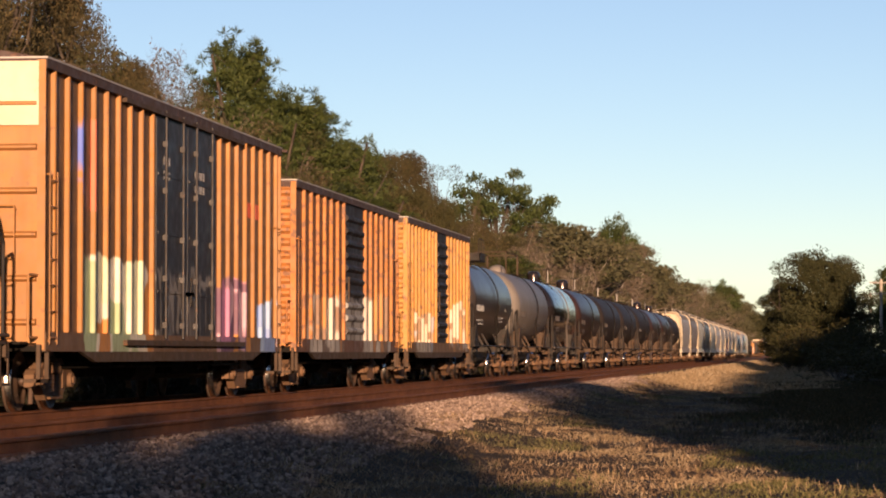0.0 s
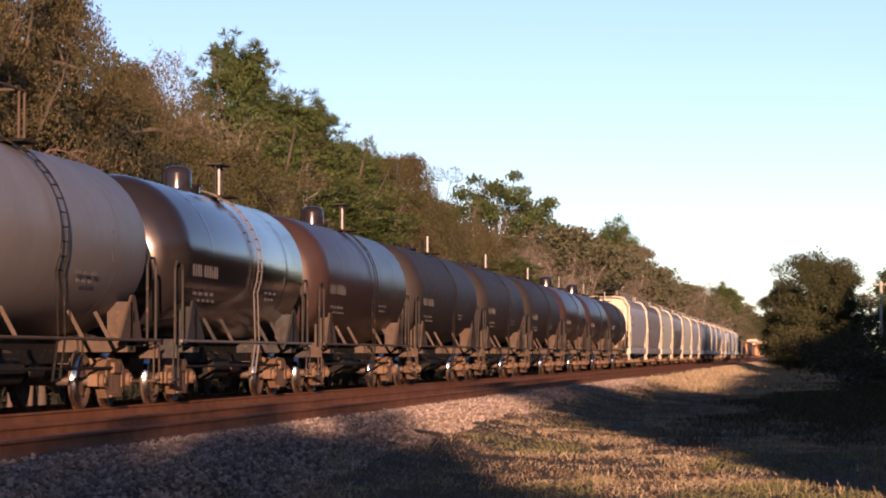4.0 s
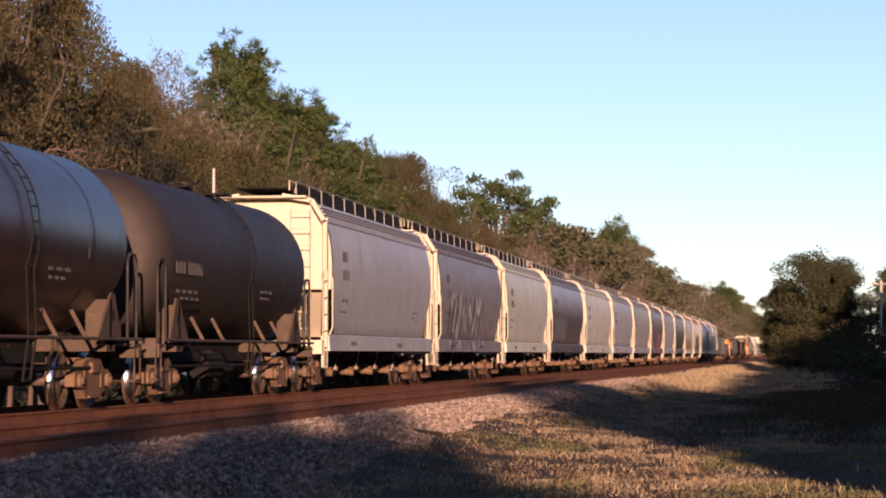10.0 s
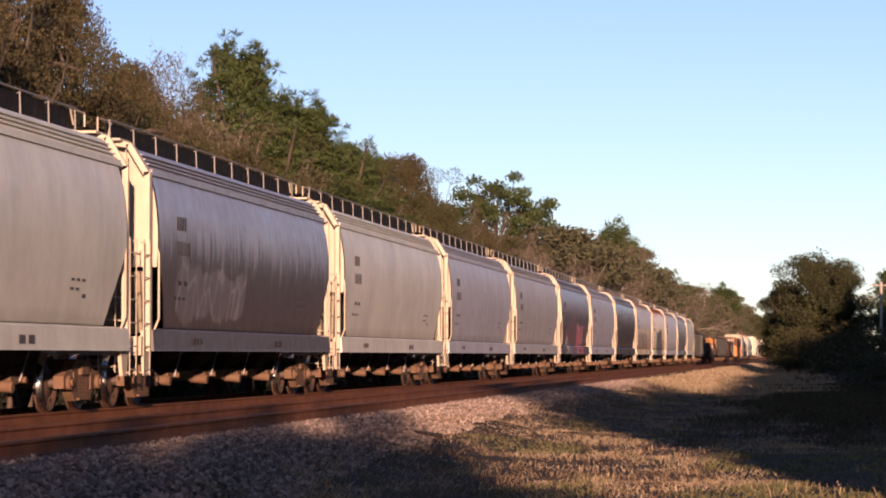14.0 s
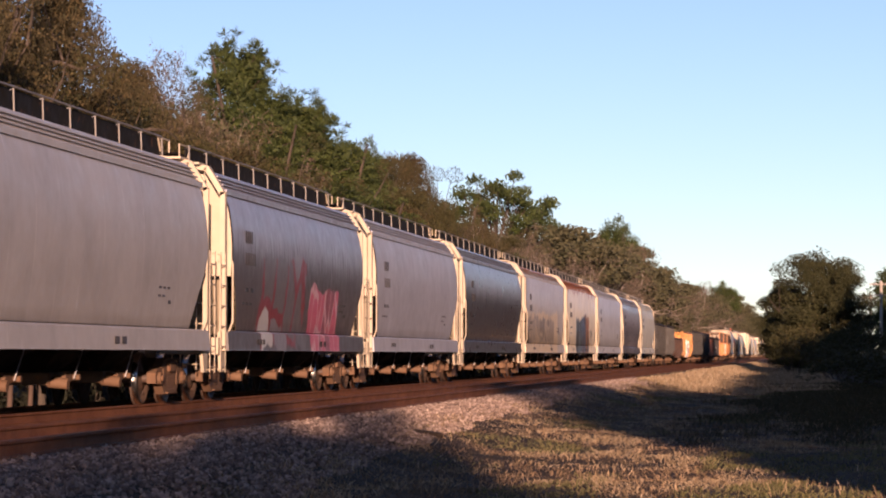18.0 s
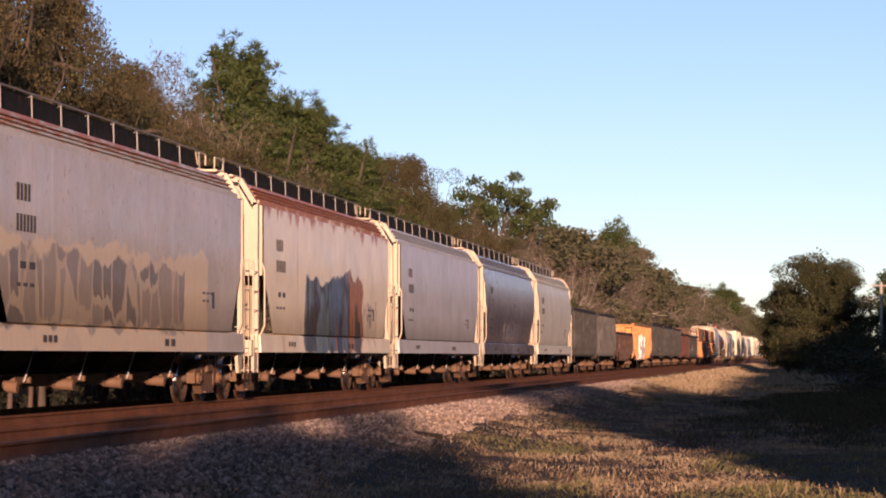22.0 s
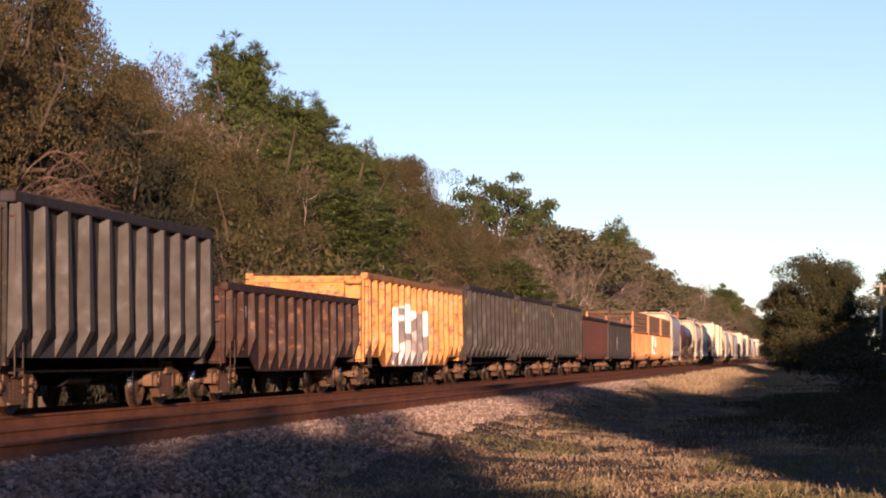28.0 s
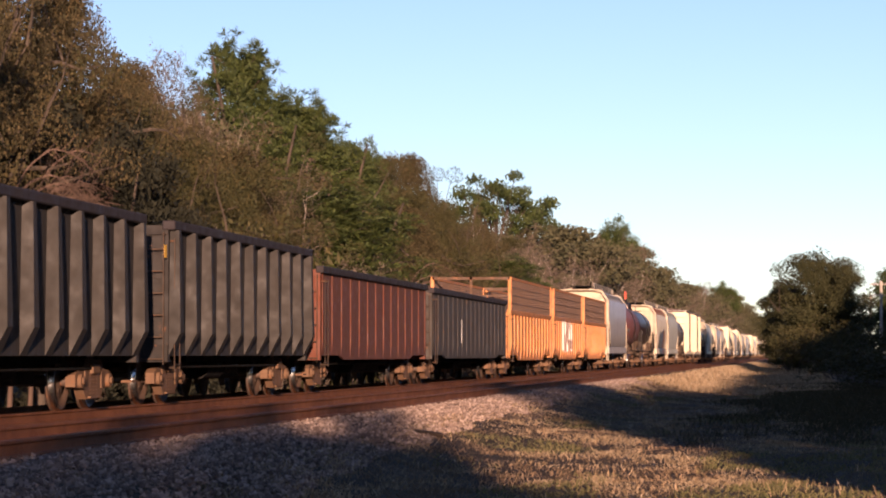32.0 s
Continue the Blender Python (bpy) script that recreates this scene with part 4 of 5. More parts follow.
            sprays.append(leaves(rng, c, (w * 1.25, w * 1.25, w * (.55 if flat else .8)), int(300 * w), .13, 1.9, .1))
        mat = M["pine"]
    elif kind == "ghost":
        tree = thing("bare_tree", "leafless winter tree with whitish bare limbs", "tree", group)
        limb(wood, rng, (0, 0, -.2), (.05, .1, 1), 5, .24, 0, [])
        for k in range(8):
            a = k * 2.4 + rng.random()
            limb(wood, rng, (0, 0, 2.4 + 2.2 * rng.random()), (math.cos(a), math.sin(a), .75), 3.4 + 1.2 * rng.random(), .085, 2, ends)
        for e in ends:
            sprays.append(leaves(rng, e, (.7, .7, .6), 30, .03, 16, .02))
        mat, bark = M["brush"], M["white_bark"]
    elif kind == "bare":
        tree = thing("bare_tree", "leafless grey-brown winter tree with pale limbs", "tree", group)
        limb(wood, rng, (0, 0, -.2), (.05, .1, 1), 4, .2, 0, [])
        for k in range(9):
            a = k * 2.4 + rng.random()
            limb(wood, rng, (0, 0, 1.2 + 2.5 * rng.random()), (math.cos(a) * .8, math.sin(a) * .8, .8), 3.6 + 1.2 * rng.random(), .09, 2, ends)
        for e in ends:
            sprays.append(leaves(rng, e, (.7, .7, .6), 34, .026, 18, .02))
            sprays.append(leaves(rng, e, (.8, .8, .65), 26, .10, 1.4, .02))
        for k in range(40):
            a, z, r = rng.random() * 6.28, 1.5 + 6.0 * rng.random(), 2.8 * rng.random()
            sprays.append(leaves(rng, (r * math.cos(a), r * math.sin(a), z), (1.2, 1.2, .9), 80, .028, 18, .02))
        mat, bark = M["brush"], M["pale_bark"]
    elif kind == "cedar":
        # added tree whose blackness takes the place of shade in the wood's edge
        tree = thing("cedar_tree", "low blackish-green tree put in for the wood's deep shade", "tree", group)
        limb(wood, rng, (0, 0, -.2), (0, 0, 1), 5.4, .14, 0, [], 0)
        for k in range(70):
            f = rng.random()
            a, r = k * 2.4, 1.9 * (1 - .5 * f) * (.4 + .6 * rng.random())
            sprays.append(leaves(rng, (r * math.cos(a), r * math.sin(a), .3 + 5.4 * f), (.6, .6, .5), 150, .09, 2.2, .1, .8))
        mat = M["cedar"]
    elif kind == "dead":
        tree = thing("dead_tree", "dead tree with long drooping red-brown branches", "tree", group)
        limb(wood, rng, (0, 0, -.2), (.1, .1, 1), 4.5, .2, 0, [])
        for k in range(34):                  # long boughs that rise, arch over and hang
            a = rng.normal() * .8 + .5
            p, d = Vector((.3 * math.cos(a), .3 * math.sin(a), 1.6 + 3.0 * rng.random())), Vector((math.cos(a), math.sin(a), .55 + .35 * rng.random()))
            n, r = .36 + .22 * rng.random(), .04
            for i in range(11):
                d = (d + Vector(rng.normal(size=3)) * .07 - Vector((0, 0, .12))).normalized()
                q = p + d * n
                wood.tube(p, q, r, 4, r * .86)
                if i > 2:
                    for j in range(3):
                        e = (d + Vector(rng.normal(size=3)) * .34 - Vector((0, 0, .1))).normalized()
                        wood.tube(q, q + e * (.5 + .6 * rng.random()), .012, 3, .006)
                p, r = q, r * .86
            ends.append(tuple(p))
        for e in ends:
            sprays.append(leaves(rng, e, (1.0, 1.0, .6), 8, .014, 40, .05, -.3))
        mat, bark = M["red_twig"], M["red_bark"]
    else:
        tree = thing("shrub", "tangled brown and olive trackside shrub" if kind == "shrub" else "leafless brown thicket of thin stems", "shrub", "shrubs along the railway")
        for k in range(8):
            a = k * .9
            limb(wood, rng, (.3 * math.cos(a), .3 * math.sin(a), -.1), (math.cos(a) * .6, math.sin(a) * .6, 1), 2.4, .045, 1, ends)
        for e in ends:
            if kind == "shrub":
                sprays.append(leaves(rng, e, (.75, .75, .6), 90, .12))
            else:
                sprays.append(leaves(rng, e, (.8, .8, .7), 45, .02, 22, .02, .8))
        mat = M["oak"] if kind == "shrub" else M["brush"]
    part("trunk", wood, bark, tree)
    crown = quads("crown", sprays, mat)
    part("crown", crown, None, tree)
    z = np.empty(len(crown.vertices) * 3, np.float32)
    crown.vertices.foreach_get("co", z)
    return tree, float(np.percentile(z[2::3], 99.7)), float(np.percentile(np.hypot(z[0::3], z[1::3]), 96))


FOREST = {}
for kind, seeds in (("oak", (1, 2, 3)), ("brown_oak", (21, 22)), ("dense_oak", (31,)), ("far_oak", (41, 42, 43)), ("far_pine", (45, 46)), ("pine", (4, 5, 14)), ("high_oak", (61,)), ("flat_pine", (6,)), ("bare", (7, 8, 9)), ("ghost", (81, 82)), ("dead", (51,)), ("cedar", (71, 72)), ("shrub", (10, 11)), ("thicket", (12, 13))):
    FOREST[kind] = [make_tree(kind, s) for s in seeds]
PLANTED = {}


def plant(kind, x, y, height, radius=3.0, turn=None):
    """The next tree of a kind at x, y, its top at this height over the rail, its crown this wide."""
    k = PLANTED.get(kind, 0)
    PLANTED[kind] = k + 1
    model, high, wide = FOREST[kind][k % len(FOREST[kind])]
    z = ground_height(x, y) - .05
    s = (height - z) / high
    m = Matrix.LocRotScale((x, y, z), Euler((0, 0, k * 2.1 if turn is None else turn)), (radius / wide, radius / wide, s))
    made = model if k < len(FOREST[kind]) else copy_thing(model, Matrix())
    made.matrix_basis = m
    return made


for row in (("brown_oak", -25.5, 80, 14.2, 4.4), ("brown_oak", -28, 91, 15.4, 3.8), ("brown_oak", -28.5, 112, 12.9, 3.4), ("brown_oak", -30, 125, 11.6, 4.0), ("brown_oak", -27, 87, 15.6, 5.4), ("oak", -29, 94, 16.4, 5.5), ("brown_oak", -27, 99, 14.4, 4.4, 13.64), ("brown_oak", -27.5, 106, 13.6, 3.2), ("oak", -27, 110, 11.0, 4.0), ("bare", -30, 119, 12.4, 3.6), ("oak", -30, 122, 12.0, 4.4), ("bare", -31, 128, 15.0, 4.6), ("bare", -31, 136, 15.0, 4.6), ("brown_oak", -32, 134, 13.8, 4.2), ("bare", -31, 144, 14.6, 4.4), ("brown_oak", -31, 142, 12.6, 4.6),
            ("pine", -33, 163, 19.2, 3.7), ("pine", -31, 159, 14.6, 3.6), ("pine", -31, 168, 16.0, 4.4), ("pine", -32, 180, 17.3, 2.8), ("pine", -31, 183, 15.3, 4.2), ("pine", -30, 189, 14.9, 2.4), ("oak", -30, 176, 12.5, 5.0),
            ("oak", -30, 198, 15.0, 4.4), ("oak", -29, 207, 14.0, 4.4), ("brown_oak", -31, 218, 16.6, 5.2), ("oak", -30, 226, 15.2, 3.8), ("brown_oak", -29, 235, 13.4, 4.2), ("bare", -30, 246, 13.8, 4.4), ("flat_pine", -36.2, 331, 22.2, 7.6), ("flat_pine", -33, 352, 18.6, 4.4), ("oak", -32, 300, 13.5, 6), ("brown_oak", -31, 270, 13.4, 5.5), ("bare", -31, 285, 14.6, 5.5), ("bare", -24.5, 362, 13.6, 5.5), ("bare", -24, 385, 12.6, 5),
            ("bare", -32, 325, 15.6, 6), ("bare", -31, 345, 16.0, 6), ("bare", -30, 370, 16.8, 6), ("bare", -30, 395, 17.4, 6), ("bare", -29, 410, 16.8, 5.5), ("bare", -29, 440, 18.2, 6.5), ("oak", -31, 380, 14, 7), ("brown_oak", -31, 340, 13, 7), ("far_oak", -30, 430, 14, 7),
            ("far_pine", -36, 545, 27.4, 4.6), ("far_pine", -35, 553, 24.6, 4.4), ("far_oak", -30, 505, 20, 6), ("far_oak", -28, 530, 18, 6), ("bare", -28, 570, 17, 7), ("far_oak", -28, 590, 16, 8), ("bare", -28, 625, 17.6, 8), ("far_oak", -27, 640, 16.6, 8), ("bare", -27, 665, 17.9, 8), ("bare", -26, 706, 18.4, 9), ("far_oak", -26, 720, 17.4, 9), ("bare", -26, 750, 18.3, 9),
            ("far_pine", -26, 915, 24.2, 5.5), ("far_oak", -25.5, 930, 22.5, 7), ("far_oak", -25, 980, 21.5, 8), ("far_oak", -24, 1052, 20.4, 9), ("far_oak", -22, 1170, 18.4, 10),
            # the oaks at y 54 to 70 are unseen, added to shade the wood behind
            ("dead", -22.4, 78, 6.7, 3.0, .1), ("brown_oak", -22.6, 62, 14.5, 3.5), ("brown_oak", -25.2, 70, 16.5, 3.9), ("oak", -21.2, 54, 13.5, 3.3), ("oak", -26.5, 64, 16, 4), ("bare", -29.5, 120, 13.2, 3.6), ("bare", -29.5, 126, 13.6, 3.8), ("bare", -29.5, 133, 14.0, 3.8), ("cedar", -23.4, 85, 8.6, 2.4), ("cedar", -22.4, 88.5, 8.2, 2.3), ("cedar", -21.8, 92, 7.4, 2.2), ("cedar", -21.4, 95.5, 6.2, 2.0), ("brown_oak", -28.6, 117, 13.4, 3.4), ("brown_oak", -29.4, 126, 13.6, 3.4), ("dead", -23.2, 83, 7.0, 3.0, -.2), ("dead", -22.4, 75.5, 5.4, 3.0, .3), ("dead", -20.5, 146, 5.6, 3.4, .2), ("dead", -20.5, 176, 6.0, 3.4, 2.0)):
    plant(*row)
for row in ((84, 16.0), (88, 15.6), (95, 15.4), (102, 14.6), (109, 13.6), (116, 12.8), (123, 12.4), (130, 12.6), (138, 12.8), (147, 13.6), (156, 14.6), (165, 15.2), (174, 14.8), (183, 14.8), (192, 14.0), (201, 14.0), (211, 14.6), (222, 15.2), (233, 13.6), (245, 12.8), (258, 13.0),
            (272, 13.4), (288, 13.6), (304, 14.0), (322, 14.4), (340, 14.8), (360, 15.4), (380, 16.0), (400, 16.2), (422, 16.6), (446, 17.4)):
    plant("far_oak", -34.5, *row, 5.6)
rng = random.Random(3)
for k in range(36):                       # the lower trees in front of the tall ones
    y = 99 + 4.4 * k + .12 * k * k
    plant(rng.choice(("oak", "brown_oak", "bare", "oak", "brown_oak", "pine")) if y < 260 else "far_oak" if k % 2 else "bare", -25.5 + rng.uniform(-1.5, 1.5), y, 9.4 + rng.uniform(-1.5, 2.0), 4.4 + rng.uniform(-.5, .8))
for k in range(50):
    y = 98 + 3.6 * k + .11 * k * k
    plant("shrub" if k % 3 else "thicket", -20.8 + rng.uniform(-1, 1), y, 4.4 + rng.uniform(-1, 1.8), 3.2)
for k in range(40):
    y = 290 + 23 * k
    plant("far_oak" if k % 3 else "bare", -26 + rng.uniform(-3, 3), y, 13.4 + rng.uniform(-2, 2.5), 9)
# the clump beside the line, the shaded thicket at its foot, and the woods out of sight, added to shade the grass, the
# ballast and the clump
for row in (("dense_oak", 1.2, 262, 10.0, 4.9, 0), ("dense_oak", -1.5, 268, 7.4, 3.0, 2), ("dense_oak", 3.1, 268, 9.0, 2.9, 4), ("shrub", -1.0, 246, 3.4, 2.8), ("shrub", 1.2, 238, 3.4, 3.0), ("shrub", 3.4, 232, 3.6, 3.0), ("shrub", 5.4, 226, 3.8, 3.0),
            ("far_oak", -2.0, 300, 8.0, 2.8), ("far_oak", -2.2, 372, 8.6, 3.2), ("far_oak", -2.4, 430, 8.6, 3.6), ("far_oak", -1.6, 470, 9.0, 4.4), ("far_oak", -1, 520, 9.6, 5),
            ("pine", 9.8, 330, 10.5, 2.6), ("oak", 15, 330, 10, 4.4), ("shrub", 2.6, 150, 1.2, 3.0), ("shrub", 4.0, 128, 1.3, 3.0), ("shrub", 2.0, 178, 1.6, 3.0), ("shrub", 5.2, 190, 2.6, 3.2), ("shrub", 3.8, 108, .9, 2.6),
            ("bare", 2.6, -24, 9.0, 2.6), ("far_oak", 3.0, -25, 7.6, 1.0), ("bare", 4.4, -27, 9.4, 2.6), ("far_oak", 4.6, -25, 7.2, 1.2), ("far_oak", 6.0, -25, 7.2, 2.0), ("far_oak", 5.3, -27, 9.2, .75), ("far_oak", 6.7, -26, 9.3, .8), ("far_oak", 7.9, -28, 9.3, .8), ("far_oak", 16.4, 196, 14.2, 2.6), ("far_oak", 18.8, 190, 15, 3), ("ghost", -23.4, 236, 10.4, 2.6), ("ghost", -22.4, 324, 14.2, 4.0), ("ghost", -22.8, 279, 11.2, 3.0), ("far_oak", 7.6, -26, 7.1, 1.7), ("dense_oak", 5.3, 14, 5.6, 1.0), ("dense_oak", 6.8, 16, 6.6, 2.0), ("dense_oak", 8.9, 17, 7.0, 2.2), ("far_oak", 7.2, -30, 7.6, 2.2),
            ("high_oak", 8.2, 0, 11.6, 2.6), ("high_oak", 11.4, -3, 12.0, 2.8), ("high_oak", 9.8, 5, 11.8, 2.6), ("high_oak", 14.5, 0, 12.2, 2.8),
            ("dense_oak", 10.6, 22, 7.2, 2.4), ("dense_oak", 13.4, 24, 7.6, 2.8), ("far_oak", 5.6, 52, 4.6, 2.0), ("far_oak", 6.8, 60, 5.6, 2.6), ("far_oak", 8.4, 70, 6.4, 3.0), ("far_oak", 8.6, 84, 6.4, 3.2), ("far_oak", 8.8, 98, 6.8, 3.2), ("far_oak", 9.4, 112, 7, 3.4),
            ("far_oak", 9.6, 128, 7.2, 3.4), ("far_oak", 9.8, 146, 7.4, 3.6), ("far_oak", 10, 166, 7.6, 3.6), ("far_oak", 11, 186, 8, 3.8), ("far_oak", 12, 206, 8.4, 3.8)):
    plant(*row)
# row of woods kept out of view, added to hold back sky light
for k in range(56):
    plant("far_oak", 17 + rng.uniform(-2, 3), -14 + 7 * k, 10.5 + rng.uniform(-1.5, 1.5), 5.5)
for k in range(14):
    plant("far_oak", 16 + 6 * k, 380 + 40 * k, 12 + rng.uniform(-2, 2), 8)


def utility_pole(x, y, top):
    p = thing("utility_pole", "weathered grey wooden utility pole with crossarms", "utility pole", "poles beside the line")
    z = ground_height(x, y)
    part("pole", Build().tube((x, y, z - .2), (x, y, top), .2, 10, .15), M["pole_wood"], p)
    for h in (.35, 1.5):
        arm = part("crossarm", Build().box(x - 1.25, x + 1.25, y - .07, y + .07, top - h - .06, top - h + .06, .01), M["pole_wood"], p)
        for d in (-1.15, -.6, .6, 1.15):
            part("insulator", Build().tube((x + d, y, top - h + .06), (x + d, y, top - h + .2), .05, 8, .03), M["pale"], arm)


M["pole_wood"] = earth("pole_wood", (.36, .31, .26), (.44, .385, .32), (.28, .24, .2), 7, .9, .3)
M["pale"] = car_paint("pale_grey_paint", (.42, .40, .38), .6, .25)
utility_pole(7.95, 300, 8.6)
utility_pole(9.6, 420, 9.6)


# ---------------------------------------------------------------- stones and grass
def grass_edge(y):
    """Where the ballast gives way to grass."""
    return np.interp(y, (20, 24, 30, 37, 52, 62, 120, 300), (-5.1, -5.4, -5.9, -6.3, -6.6, -6.9, -7.0, -6.9)) + .35 * noise.noise((y * .3, 1, 0))


def scatter_stones():
    g = np.random.default_rng(5)
    n = 72000
    y = 17 + 112 * g.random(n) ** 1.7
    x = np.where(g.random(n) < .75, -7.9 + 3.9 * g.random(n), -11.2 + 3.6 * g.random(n))
    keep = np.array([xx < grass_edge(yy) + .7 for xx, yy in zip(x, y)])
    x, y = x[keep], y[keep]
    n = len(x)
    z = np.interp(x, (-14, -7.2, -6.4, -5.2, -4), (-.2, -.2, -.3, -.64, -.70)) + .012
    z = np.where(x > -6.9, np.maximum(z, [ground_height(a, b) + .008 for a, b in zip(x, y)]), z)
    r = .016 + .034 * g.random(n) ** 2
    base = np.array([(1, 0, 0), (-1, 0, 0), (0, 1, 0), (0, -1, 0), (0, 0, .8), (0, 0, -.8)])
    v = base[None] * r[:, None, None] * (.6 + .8 * g.random((n, 6, 1)))
    q, _r = np.linalg.qr(g.normal(size=(n, 3, 3)))
    v = np.einsum("nij,nkj->nki", q, v) + np.stack([x, y, z], 1)[:, None]
    faces = np.array([(0, 2, 4), (2, 1, 4), (1, 3, 4), (3, 0, 4), (2, 0, 5), (1, 2, 5), (3, 1, 5), (0, 3, 5)])
    f = (np.arange(n)[:, None, None] * 6 + faces[None]).reshape(-1, 3)
    me = bpy.data.meshes.new("ballast_stones")
    me.from_pydata(v.reshape(-1, 3).tolist(), [], f.tolist())
    me.materials.append(M["stone"])
    tagged(new("ballast_stones", me), "loose grey and brown crushed ballast stones", "ballast stones", kind="stuff")


def blades(name, label, g, x, y, tall, mat, lean=.8, wide=.014):
    n = len(x)
    z = np.array([ground_height(a, b) for a, b in zip(x, y)])
    z = np.where(x < -5.2, np.maximum(z, np.interp(x, (-7.2, -6.4, -5.2), (-.2, -.3, -.66))), z)
    h = tall * (.5 + .7 * g.random(n))
    a = g.random(n) * 6.283
    d = np.stack([np.cos(a), np.sin(a), np.zeros(n)], 1) * (lean * h * g.random(n))[:, None]
    b = g.random(n) * 6.283
    w = np.stack([np.cos(b), np.sin(b), np.zeros(n)], 1) * (wide * (.6 + .8 * g.random(n)) * np.maximum(1, y / 60))[:, None]
    p = np.stack([x, y, z - .02], 1)
    up = np.array((0, 0, 1.0))
    q = np.stack([p - w, p + w, p + d + w * .4 + up * h[:, None], p + d * .9 - w * .4 + up * h[:, None] * .97], 1)
    tagged(new(name, quads(name, [q], mat)), label, "grass", kind="stuff")


def tufts(g, n, x0, x1, y0, y1, power, spread=.16, per=14):
    cx, cy = x0 + (x1 - x0) * g.random(n), y0 + (y1 - y0) * g.random(n) ** power
    x = (cx[:, None] + g.normal(size=(n, per)) * spread).reshape(-1)
    y = (cy[:, None] + g.normal(size=(n, per)) * spread * 1.5).reshape(-1)
    keep = np.array([a > grass_edge(b) + .25 * math.sin(b * 3) for a, b in zip(x, y)])
    return x[keep], y[keep]


def meadow():
    g = np.random.default_rng(9)
    x, y = tufts(g, 13000, -7.2, 5.0, 20, 150, 1.5, .3, 17)
    field = lambda sx, sy, k: np.array([noise.noise((a * sx, b * sy, k)) for a, b in zip(x, y)])
    coin = g.random(len(x))
    green = field(.5, .16, 7) + np.where((x > -1.5) & (y < 46), .40, -.12) + .25 * coin > .27
    # low growth on the right, which also carries the deep shade there
    low = field(.3, .07, 2) * 2.2 + x + 1.2 + 2.6 * (coin - .5) > 0
    low &= y > 64 + 14 * field(.8, .2, 5) + 26 * (g.random(len(x)) - .5)
    blades("undergrowth", "green and brown undergrowth at the wood's edge, darkened for its shade", g, x[low], y[low], .13, M["undergrowth"], 1.2, .012)
    tall = .043 + .045 * np.clip(field(.9, .4, 11) + field(2.6, 1.1, 12) * .6 + .35, 0, 1.2)
    pale = field(.7, .3, 15) + .7 * field(2.4, .8, 16) + .3 * (coin - .5) > .02
    for pick, name, label, mat, k in ((~low & ~green & pale, "dry_grass", "straw-coloured dry winter grass beside the ballast", M["grass"], 1),
                                      (~low & ~green & ~pale, "brown_grass", "low brown patches of withered grass", M["brown_grass"], .75),
                                      (~low & green, "green_grass", "patches of low green grass among the straw", M["green_grass"], .95)):
        blades(name, label, g, x[pick], y[pick], tall[pick] * k, mat, 2.2, .0088)
    x, y = tufts(g, 4500, -7.2, 1.0, 120, 420, 1.3, .5)
    blades("far_grass", "dry straw-coloured grass along the line", g, x, y, .17, M["grass"], 1.1, .012)
    x, y = tufts(g, 420, -6.4, 4.0, 28, 130, 1.4, .16, 10)
    blades("tall_weeds", "tall thin dry weed stalks in the grass", g, x, y, .115, M["weed"], .9, .004)


M["brown_grass"] = island("withered_grass", ((.15, .10, .058), (.22, .145, .085), (.11, .078, .042), (.27, .185, .115)), .85, .2)
M["green_grass"] = island("green_grass", ((.10, .105, .036), (.15, .14, .055), (.22, .17, .085), (.08, .09, .03)), .8, .25)
# green and brown tufts, with part of the shade in their dark colour
M["undergrowth"] = island("undergrowth", ((.045, .042, .018), (.08, .06, .03), (.035, .036, .014), (.11, .075, .042)), .8, .2)
M["weed"] = island("weed_stalk", ((.36, .24, .14), (.24, .16, .09), (.48, .35, .22)), .85)
scatter_stones()
meadow()
old = thing("broken_tie", "short broken piece of dark wooden tie in the gravel", "tie piece", b=Build().box(-.24, .24, -.1, .12, 0, .13, .025), material=M["tie"])
old.matrix_basis = pose(-5.95, 44.5, -.47, 4, 7, 12)

# ---------------------------------------------------------------- paints of the cars
M["steel_dull"] = car_paint("dull_steel", (.025, .022, .022), .55, .25, .1, dust=(.06, .045, .035))
M["faded_letters"] = car_paint("faded_letters", (.10, .085, .075), .7, .3)
M["cream"] = car_paint("cream_paint", (.60, .52, .37), .6, .12, .05, .1)
M["ink"] = car_paint("faded_black_letters", (.055, .055, .065), .7, .2)
M["white_ink"] = car_paint("white_letters", (.6, .6, .58), .7, .2)
M["yellow_ink"] = car_paint("yellow_plate", (.75, .42, .05), .6, .1)
M["black_door"] = car_paint("black_door_paint", (.014, .013, .015), .5, .2, .05, .3, (.05, .04, .034), tags=[(-9, 9, 1.15, 2.3, ((.014, .013, .015), (.03, .027, .027), (.22, .2, .18), (.10, .09, .085)), 4.0, .8, .45)])
M["dark_door"] = car_paint("black_ribbed_door_paint", (.018, .017, .02), .6, .2, .08, .4, (.05, .04, .035), gloss=.25)
M["tagged_door"] = car_paint("sprayed_ribbed_door_paint", (.018, .017, .02), .6, .2, .08, .4, (.05, .04, .035), gloss=.25, tags=[(-1.2, 2.0, .9, 2.2, ((.34, .33, .31), (.24, .22, .2), (.10, .085, .08)), 4.5, .85, .9)])
M["roof"] = car_paint("maroon_roof", (.05, .026, .022), .7, .3, .2, .3, (.09, .055, .042))
GREEN = ((.34, .44, .28), (.60, .62, .46), (.66, .64, .56), (.46, .20, .05))
PURPLE = ((.40, .17, .34), (.5, .34, .44), (.10, .05, .13), (.46, .205, .046))
